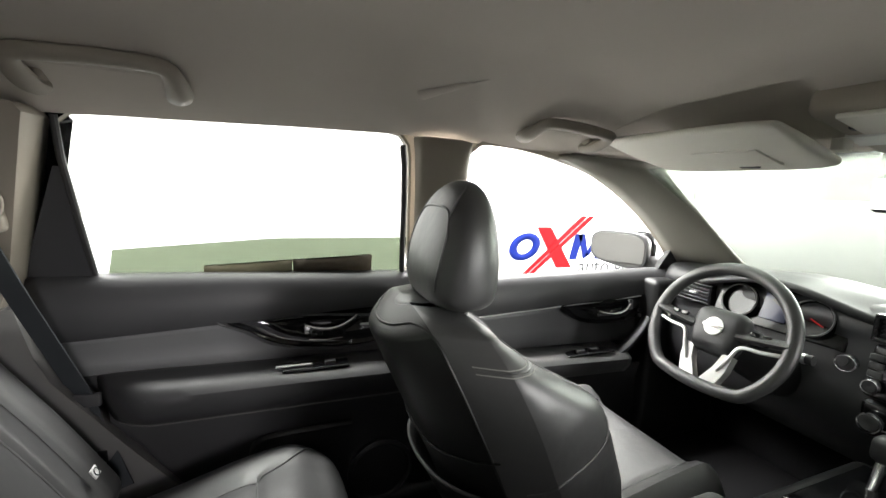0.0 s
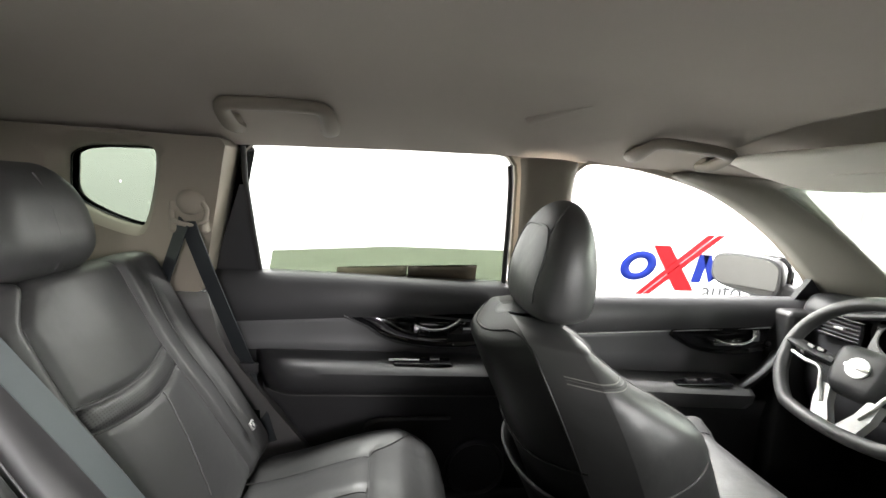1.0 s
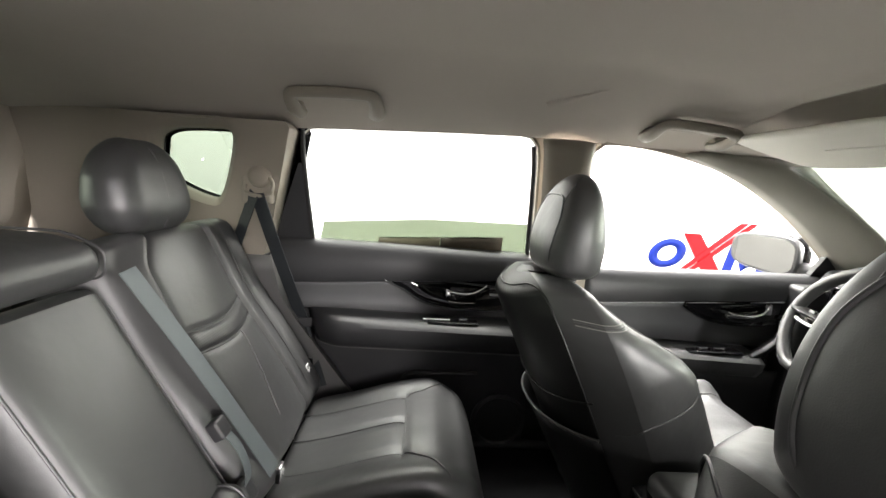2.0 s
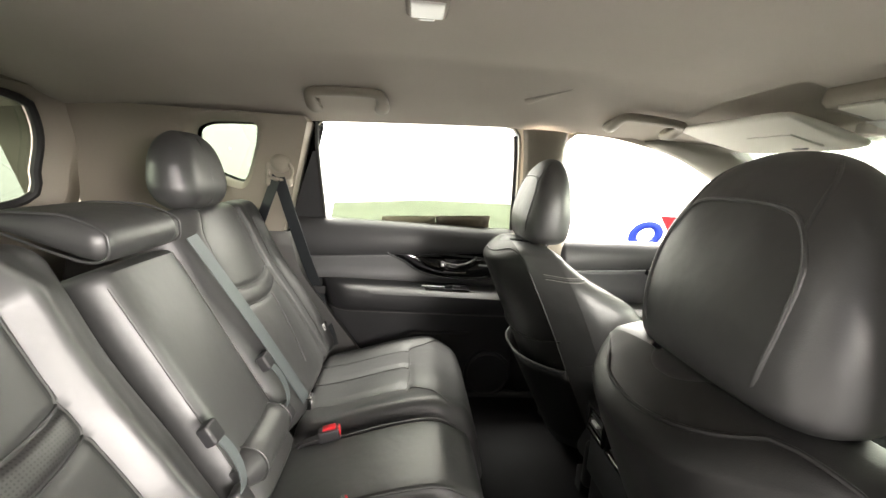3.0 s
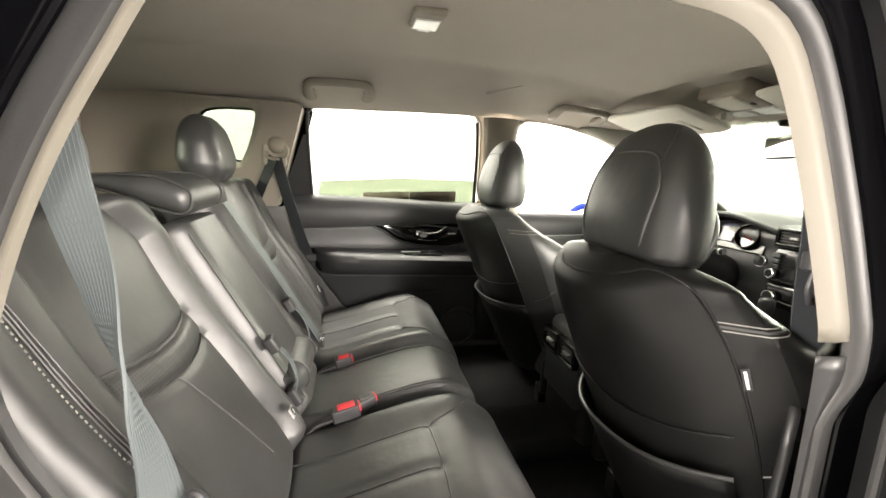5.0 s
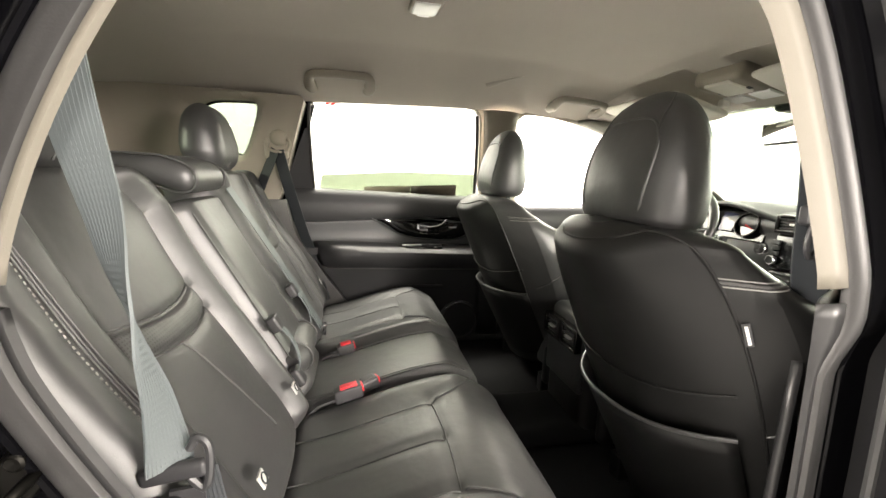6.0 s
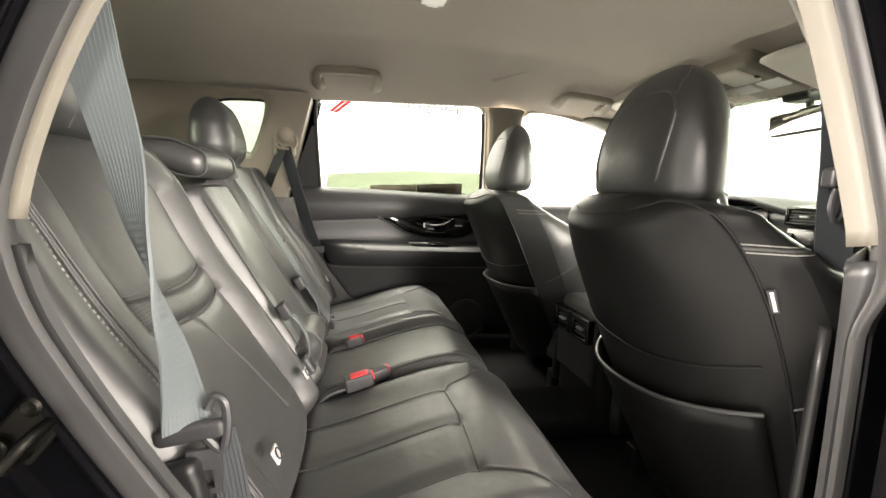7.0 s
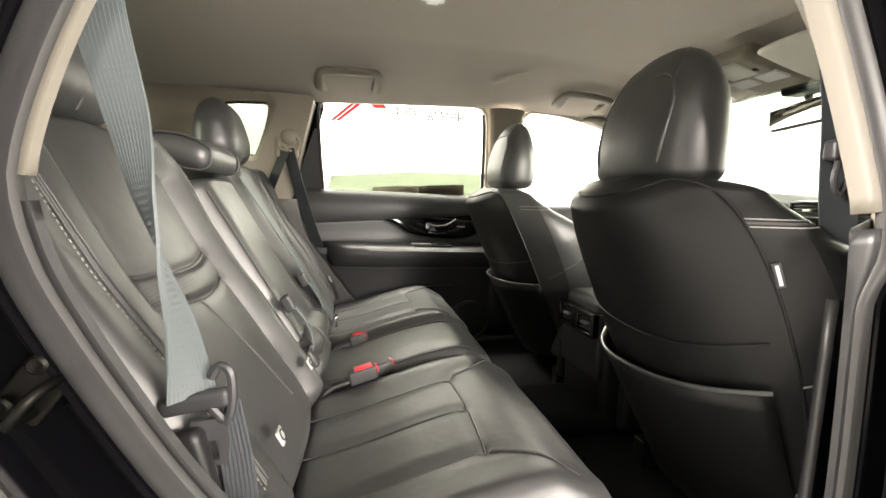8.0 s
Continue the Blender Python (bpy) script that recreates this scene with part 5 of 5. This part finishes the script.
# ---- roof fittings ----
def grab_handle(x0, x1, s, zoff=0.0):
    t = thing("grab_handle", ((x0 + x1) / 2, s * 0.56, roof_z((x0 + x1) / 2, 0.56)), "grey beige folding grab handle on the headliner", "grab handle", "grab handles")
    ya, yb = 0.572, 0.470

    def at(u, y, drop):
        x = lerp(x0, x1, u)
        return Vector((x, s * y, roof_z(x, y) - drop))
    p = spline([at(0.06, ya, 0.010), at(0.04, ya - 0.03, 0.018), at(0.05, yb + 0.02, 0.018), at(0.12, yb, 0.018), at(0.3, yb - 0.008, 0.020), at(0.5, yb - 0.010, 0.020), at(0.7, yb - 0.008, 0.020), at(0.88, yb, 0.018), at(0.95, yb + 0.02, 0.018), at(0.96, ya - 0.03, 0.018), at(0.94, ya, 0.010)], 60)
    part("grip", tube(p, lambda u: 0.0165 + 0.006 * smooth01(abs(u - 0.5) * 4 - 1.0), 12, flat=0.72), BEIGE, t)
    for u in (0.06, 0.94):
        c = at(u, ya - 0.012, 0.006)
        part("foot", place(rbox((0.017, 0.026, 0.012), 0.009, 3), Matrix.Translation(c) @ Matrix.Rotation(s * radians(-32), 4, "X")), BEIGE, t)
    c = at(0.5, yb + 0.035, -0.001)
    part("recess", place(rbox((abs(x1 - x0) * 0.36, 0.022, 0.004), 0.004, 3), Matrix.Translation(c) @ Matrix.Rotation(s * radians(-30), 4, "X")), HEADLINER, t)


grab_handle(-0.385, -0.150, 1)
grab_handle(0.585, 0.81, 1)

part("fold", tube([(lerp(0.285, 0.40, k / 8), lerp(0.49, 0.40, k / 8), roof_z(lerp(0.285, 0.40, k / 8), lerp(0.49, 0.40, k / 8)) - 0.001) for k in range(9)], lambda u: 0.017 * (1 - u) + 0.001, 10, flat=0.35), HEADLINER, bpy.data.objects["ceiling.001"])

t = thing("dome_lamp", (-0.045, -0.03, 1.60), "white rear dome lamp set in the headliner", "dome lamp")
zc = roof_z(-0.045, -0.03)
part("bezel", rbox_at((-0.045, -0.03, zc - 0.006), (0.040, 0.062, 0.010), 0.009, 3), BEIGE, t)
part("lens", rbox_at((-0.045, -0.015, zc - 0.013), (0.032, 0.040, 0.006), 0.005, 3), LENS, t, "clear white lens")
part("switch", rbox_at((-0.045, 0.028, zc - 0.014), (0.016, 0.007, 0.005), 0.003, 2), SILVER, t)


def sun_visor(y0, y1, label):
    t = thing("sun_visor", (1.0, (y0 + y1) / 2, 1.49), label, "sun visor", "sun visors")
    w = abs(y1 - y0) / 2
    m = pose(0.920, (y0 + y1) / 2, 1.463, 0, 13, 0)

    def f(v):
        e = abs(v.y) / w
        return m @ Vector((v.x * (1 - 0.16 * e ** 8) - 0.008 * e ** 6, v.y, v.z * (1 - 0.25 * e ** 4) * (1 - 22 * v.x * v.x)))
    part("panel", rbox((0.130, w, 0.014), 0.012, 12, f), VISOR, t, sub=1)
    part("mirror_cover", place(rbox((0.05, 0.07, 0.003), 0.002, 2), m @ Matrix.Translation((0.02, -0.05, -0.0135))), VISOR, t)
    part("cover_lip", place(rbox((0.006, 0.02, 0.003), 0.002, 2), m @ Matrix.Translation((0.075, -0.05, -0.015))), SOFT, t)
    part("pivot_rod", tube([(0.99, y1 * 0.3 + y0 * 0.7, 1.456), (1.0, y0, 1.47), (1.0, y0 + math.copysign(0.02, y0), 1.50)], 0.006), SOFT, t)
    part("clip", rbox_at((0.985, y1 - math.copysign(0.008, y1), 1.468), (0.015, 0.012, 0.012), 0.005), VISOR, t)


sun_visor(0.50, 0.095, "beige sun visor folded up against the headliner")
sun_visor(-0.56, -0.16, "beige sun visor folded up against the headliner, far from the wheel")

t = thing("overhead_console", (0.90, 0, 1.53), "grey beige overhead console with map lamps", "overhead console")
m = pose(0.985, 0.0, 1.508, 0, 10, 0)
part("body", place(rbox((0.135, 0.088, 0.028), 0.02, 4), m), BEIGE, t)
for k in (-1, 1):
    part("map_lamp", place(rbox((0.03, 0.035, 0.004), 0.003, 2), m @ Matrix.Translation((0.02, 0.045 * k, -0.028))), LENS, t)
    part("switch", place(rbox((0.008, 0.010, 0.004), 0.003, 2), m @ Matrix.Translation((-0.05, 0.045 * k, -0.028))), SOFT, t)
part("glasses_box", place(rbox((0.05, 0.045, 0.005), 0.004, 2), m @ Matrix.Translation((-0.075, 0.0, -0.0295))), VISOR, t)

t = thing("rear_view_mirror", (1.22, 0.0, 1.45), "black framed rear view mirror under the windscreen header", "mirror")
m = pose(1.185, 0.0, 1.385, 0, -5, -14)
part("housing", place(rbox((0.016, 0.125, 0.040), 0.014, 4), m), SOFT, t)
part("mirror_glass", place(rbox((0.002, 0.117, 0.033), 0.0018, 2), m @ Matrix.Translation((-0.0165, 0, 0))), MIRROR, t)
part("stalk", tube([(1.20, 0.0, 1.40), (1.215, 0.0, 1.43), (1.195, 0.0, 1.462)], 0.012, 10), SOFT, t)
part("sensor_cover", rbox_at((1.175, 0.0, 1.465), (0.04, 0.045, 0.02), 0.015, 3), SOFT, t)


# ---- windscreen, dashboard and wheel ----
rows = []
for i in range(13):
    u = i / 12
    rows.append([Vector((lerp(1.115, 1.72, u) - 0.10 * (k / 8) ** 2 * lerp(0.5, 1, u), (0.62 + 0.08 * u) * k / 8, lerp(1.468, 1.095, u) - 0.03 * (k / 8) ** 2 * (1 - u))) for k in range(-8, 9)])
ws = setting("windscreen", sheet(rows), GLASS_WIND, "clear laminated windscreen", "windscreen", solid=0.005)
band = part("shade_band", sheet([[p + Vector((-0.006, 0, -0.004)) for p in r] for r in rows[:4]]), glass("green_shade_band", (0.88, 0.93, 0.87)), ws, "green tinted shade band")

dash = thing("dashboard", (1.5, 0, 0.40), "black moulded dashboard with central vents and screen", "dashboard")
prof = [(1.74, 1.085), (1.62, 1.118), (1.50, 1.115), (1.42, 1.112), (1.375, 1.100), (1.352, 1.075), (1.350, 1.045), (1.36, 1.03), (1.355, 0.99), (1.345, 0.93), (1.34, 0.86), (1.36, 0.78), (1.42, 0.70), (1.55, 0.62), (1.72, 0.58)]
rows = []
for k in range(-16, 17):
    y = 0.76 * k / 16
    pull = 0.05 * (y / 0.76) ** 2
    rows.append([Vector((x + pull * (1 if i > 3 else 0.3), y, z)) for i, (x, z) in enumerate(prof)])
part("body", sheet(rows), SOFT, dash, "black soft dashboard pad", solid=0.01, sub=1)
# instrument hood and cluster
hood = []
for i in range(13):
    u = i / 12
    hood.append([Vector((lerp(1.315, 1.60, u) + 0.05 * v * v, 0.345 + 0.27 * v, 1.082 + 0.03 * smooth01(u * 1.5) + (0.058 - 0.03 * smooth01(u * 1.3)) * (0.5 + 0.5 * math.cos(math.pi * v)) ** 0.8)) for v in [k / 14 for k in range(-14, 15)]])
part("instrument_hood", sheet(hood), SOFT, dash, "black instrument hood", solid=0.018, offset=-1)
part("cluster_face", place(rbox((0.006, 0.175, 0.065), 0.005, 3), pose(1.375, 0.345, 1.045, 0, 20, 0)), SCREEN, dash)
for k in (-1, 1):
    dial = part("dial", lathe([(0.052, 0), (0.052, 0.022), (0.047, 0.024), (0.046, 0.006), (0.0005, 0.005)], (1.368, 0.345 + 0.095 * k, 1.043), (-0.94, 0, 0.34), 36), SCREEN, dash)
    part("dial_ring", tube([Vector((1.347, 0.345 + 0.095 * k, 1.052)) + Vector((0.34 * 0.05 * math.sin(a), 0.05 * math.cos(a), 0.94 * 0.05 * math.sin(a))) for a in [2 * math.pi * i / 36 for i in range(36)]], 0.0025, 6, closed=True), GREYTRIM, dial)
part("needle", tube([(1.345, 0.345 - 0.095, 1.05), (1.345, 0.345 - 0.125, 1.035)], 0.002, 6), RED, dash)
part("cluster_display", place(rbox((0.003, 0.035, 0.04), 0.002, 2), pose(1.362, 0.345, 1.052, 0, 20, 0)), material("blue_grey_display", (0.035, 0.04, 0.085), 0.2), dash, "dim blue grey display")


def air_vent(y, z, w, hh, x=1.352, owner=None):
    o = owner or dash
    v = part("vent", place(join(rbox_at((0, 0, hh + 0.006), (0.02, w + 0.012, 0.006), 0.004), rbox_at((0, 0, -hh - 0.006), (0.02, w + 0.012, 0.006), 0.004), rbox_at((0, w + 0.006, 0), (0.02, 0.006, hh + 0.01), 0.004), rbox_at((0, -w - 0.006, 0), (0.02, 0.006, hh + 0.01), 0.004)), pose(x, y, z)), GLOSS, o, "glossy vent surround")
    part("backing", rbox_at((x + 0.012, y, z), (0.004, w, hh), 0.002), DARKRUBBER, v)
    for k in range(4):
        part("slat", rbox_at((x - 0.004, y, z - hh + (k + 0.5) * hh / 2), (0.010, w - 0.002, 0.003), 0.002), SOFT, v)
    part("vent_tab", rbox_at((x - 0.016, y, z), (0.006, 0.014, 0.004), 0.002), SILVER, v)


air_vent(0.055, 1.072, 0.055, 0.022)
air_vent(-0.095, 1.072, 0.055, 0.022)
air_vent(0.60, 1.035, 0.055, 0.024, 1.375)
air_vent(-0.60, 1.035, 0.055, 0.024, 1.375)
part("screen_bezel", place(rbox((0.012, 0.135, 0.065), 0.01, 3), pose(1.343, -0.02, 0.968, 0, 8, 0)), GLOSS, dash, "glossy black screen surround")
part("screen", place(rbox((0.003, 0.088, 0.050), 0.002, 2), pose(1.331, -0.02, 0.972, 0, 8, 0)), SCREEN, dash, "dark display switched off")
for k in range(4):
    part("screen_button", place(rbox((0.004, 0.014, 0.008), 0.003, 2), pose(1.330, 0.10, 0.94 + 0.021 * k, 0, 8, 0)), SOFT, dash)
part("climate_panel", place(rbox((0.015, 0.13, 0.045), 0.012, 3), pose(1.335, -0.02, 0.855, 0, -8, 0)), GLOSS, dash, "glossy black climate panel")


def knob(y, z, r, x=1.318):
    k = part("knob", lathe([(r, 0), (r, 0.014), (r * 0.88, 0.020), (r * 0.55, 0.021), (0.0005, 0.018)], (x, y, z), (-1, 0, 0.1), 28), SOFT, dash, "round knob with silver rim")
    part("rim", tube([Vector((x - 0.016, y + r * math.cos(a), z + r * math.sin(a))) for a in [2 * math.pi * i / 28 for i in range(28)]], 0.003, 6, closed=True), CHROME, k)


knob(0.094, 0.936, 0.015)
knob(0.082, 0.850, 0.021)
knob(-0.066, 0.848, 0.021)
part("trim_line", tube([(1.312, 0.08, 0.842), (1.312, -0.035, 0.838)], 0.003), CHROME, dash)
knob(0.152, 0.969, 0.020, 1.335)
part("start_label", lathe([(0.012, 0), (0.011, 0.003), (0.0005, 0.003)], (1.312, 0.155, 0.974), (-1, 0, 0.1), 20), SOFT, dash)

wheel = thing("steering_wheel", (1.30, 0.32, 0.98), "black leather steering wheel with satin silver spokes", "steering wheel")
wc = Vector((1.065, 0.316, 1.018))
wm = Matrix.Translation(wc) @ Matrix.Rotation(radians(23), 4, "Y")


def rim_pt(a, r=0.172):
    y, z = r * math.cos(a), r * math.sin(a)
    if z < -0.132:
        z = -0.132 - (-z - 0.132) * 0.35
    return Vector((0, y, z))


part("rim", tube([wm @ rim_pt(2 * math.pi * i / 72) for i in range(72)], 0.0165, 12, closed=True), LEATHER, wheel, "thick leather rim with flat bottom")
part("hub", place(rbox((0.032, 0.068, 0.062), 0.03, 5, lambda v: Vector((v.x + 0.02, v.y * (1 - 0.2 * (v.z < 0) * (v.z / -0.062)), v.z))), wm), SOFT, wheel, "black hub cushion")
part("badge", lathe([(0.024, 0), (0.024, 0.004), (0.0005, 0.005)], wm @ Vector((-0.012, 0, 0.008)), wm.to_3x3() @ Vector((-1, 0, 0)), 28), SILVER, wheel, "round silver badge")
part("badge_bar", place(rbox((0.002, 0.026, 0.0045), 0.0015, 2), wm @ Matrix.Translation((-0.018, 0, 0.008))), CHROME, wheel)
for k in (-1, 1):
    part("spoke", tube([wm @ Vector(p) for p in spline([(0.012, k * 0.055, 0.005), (0.010, k * 0.11, 0.012), (0.004, k * 0.172, 0.02)], 10)], 0.024, 10, flat=0.5), SOFT, wheel)
    part("spoke_trim", tube([wm @ Vector(p) for p in spline([(0.0, k * 0.172, -0.004), (-0.004, k * 0.12, -0.016), (-0.006, k * 0.075, -0.022), (-0.004, k * 0.058, -0.06), (0.0, k * 0.040, -0.095)], 24)], 0.005, 8), SILVER, wheel, "satin silver spoke trim")
    part("lower_spoke", loft([[wm @ Vector((x + 0.012, k * (y0 + w * c), z)) for x, c in ((-0.012, -1), (-0.012, 1), (0.012, 1), (0.012, -1))] for y0, w, z in ((0.052, 0.012, -0.05), (0.045, 0.016, -0.09), (0.030, 0.020, -0.125), (0.026, 0.024, -0.15))]), SILVER, wheel, "satin silver lower spoke")
    for j in range(4):
        part("spoke_button", place(rbox((0.004, 0.010, 0.006), 0.003, 2), wm @ Matrix.Translation((-0.004, k * (0.092 + 0.026 * (j % 2)), 0.020 - 0.015 * (j // 2)))), GLOSS, wheel)
part("column", tube([wm @ Vector((0.03, 0, 0)), wm @ Vector((0.12, 0, -0.01)), wm @ Vector((0.36, 0, -0.02))], lambda u: 0.055 + 0.015 * u, 16), HARD, wheel, "black column shroud")
for k in (-1, 1):
    part("stalk", tube([wm @ Vector(p) for p in spline([(0.07, k * 0.05, 0.0), (0.06, k * 0.12, 0.005), (0.055, k * 0.19, 0.012)], 12)], lambda u: 0.008 + 0.004 * u, 10), SOFT, wheel)
    part("stalk_ring", tube([wm @ Vector((0.056, k * 0.168, 0.010)), wm @ Vector((0.0555, k * 0.176, 0.011))], 0.0125, 10), SILVER, wheel)

con = thing("centre_console", (0.9, 0, 0.40), "black centre console with rear air vents and gear lever", "centre console")
part("body", box(0.45, 1.36, -0.115, 0.115, 0.42, 0.735, 0.03, 4), HARD, con)
part("armrest_lid", box(0.44, 0.80, -0.105, 0.105, 0.735, 0.80, 0.028, 5), LEATHER, con, "padded leather armrest lid")
part("rear_panel", rbox_at((0.448, 0.0, 0.66), (0.012, 0.105, 0.10), 0.01, 3), SOFT, con)
for k in (-1, 1):
    air_vent(0.052 * k, 0.725, 0.036, 0.024, 0.436, con)
part("shifter_plate", box(0.98, 1.30, -0.075, 0.075, 0.735, 0.75, 0.006, 3), GLOSS, con, "glossy black shifter plate")
part("lever", tube([(1.20, 0.02, 0.745), (1.215, 0.02, 0.79), (1.225, 0.02, 0.815)], 0.011, 10), CHROME, con)
part("lever_knob", rbox_at((1.228, 0.02, 0.835), (0.026, 0.022, 0.030), 0.018, 3), SOFT, con, "leather gear knob")
for k in range(2):
    part("cup_holder", lathe([(0.042, 0), (0.042, 0.006), (0.036, 0.006), (0.034, -0.02), (0.0005, -0.02)], (0.86 + 0.09 * k, 0.03 * (1 - 2 * k), 0.735), (0, 0, 1), 24), SOFT, con)

# film and label on the rear door glass
t = thing("window_film", (-0.1, 0.815, 1.10), "pale green film with dark printed label on glass", "window sticker")


def film_pt(x, z, off=0.016):
    return Vector((x, sy(z) + off, z))


fl = part("film", sheet([[film_pt(lerp(-0.372 + 0.02 * v, 0.36, k / 20), lerp(1.085, curve_at([(-0.37, 1.166), (-0.01, 1.196), (0.36, 1.20)], lerp(-0.37, 0.36, k / 20)), v)) for k in range(21)] for v in (0, 0.33, 0.67, 1)]), FILM, t)
fl.visible_shadow = False
LABEL = material("dark_olive_label", (0.10, 0.09, 0.05), 0.6, vary=0.3, vary_scale=40)
LABEL2 = material("brown_label", (0.07, 0.055, 0.035), 0.6, vary=0.4, vary_scale=50)
for x0, x1, mt in ((-0.168, 0.044, LABEL), (0.046, 0.262, LABEL2)):
    lb = part("label", sheet([[film_pt(lerp(x0, x1, k / 6), lerp(1.085, lerp(1.121, 1.147, (lerp(x0, x1, k / 6) + 0.168) / 0.43), v), 0.013) for k in range(7)] for v in (0, 1)]), mt, t, "dark olive printed label seen from behind", solid=0.001)
    part("label_edge", tube([film_pt(x, lerp(1.121, 1.147, (x + 0.168) / 0.43), 0.012) for x in (x0, (x0 + x1) / 2, x1)], 0.0012, 6), GLOSS, lb)

# tailgate
tg = thing("tailgate", (-1.45, 0, 0.75), "closed tailgate with green tinted rear glass", "tailgate", kind="structure")
go = outline([(-0.52, 1.13), (-0.56, 1.25), (-0.54, 1.38), (-0.45, 1.45), (0, 1.475), (0.45, 1.45), (0.54, 1.38), (0.56, 1.25), (0.52, 1.13), (0, 1.10)], 80)


def tail_pt(y, z, off=0.0):
    return Vector((-1.17 - 0.55 * (1.30 - z) * 0.5 - 0.12 * (1 - (y / 0.7) ** 2) + off, y, z))


big = [(y * 1.0, z) for y, z in go]
part("rear_glass", ring([[tail_pt(y, z, -0.01) for y, z in go], [tail_pt(y * 0.5, 1.29 + (z - 1.29) * 0.5, -0.01) for y, z in go], [tail_pt(y * 0.02, 1.29 + (z - 1.29) * 0.02, -0.01) for y, z in go]]), GLASS_TINT, tg, "green tinted rear glass")
far = []
for y, z in go:
    a = math.atan2(z - 1.29, y)
    k = min(0.70 / max(1e-6, abs(math.cos(a))), (1.50 - 1.29 if math.sin(a) > 0 else 1.29 - 0.72) / max(1e-6, abs(math.sin(a))))
    far.append((k * math.cos(a), 1.29 + k * math.sin(a)))
part("trim", ring([[tail_pt(y, z) for y, z in go], [tail_pt(lerp(y, p, 0.5), lerp(z, q, 0.5), 0.03) for (y, z), (p, q) in zip(go, far)], [tail_pt(p, q) for p, q in far]]), BEIGE, tg, solid=0.01)
part("glass_seal", tube([tail_pt(y, z, 0.012) for y, z in go], 0.014, 8, closed=True), DARKRUBBER, tg)
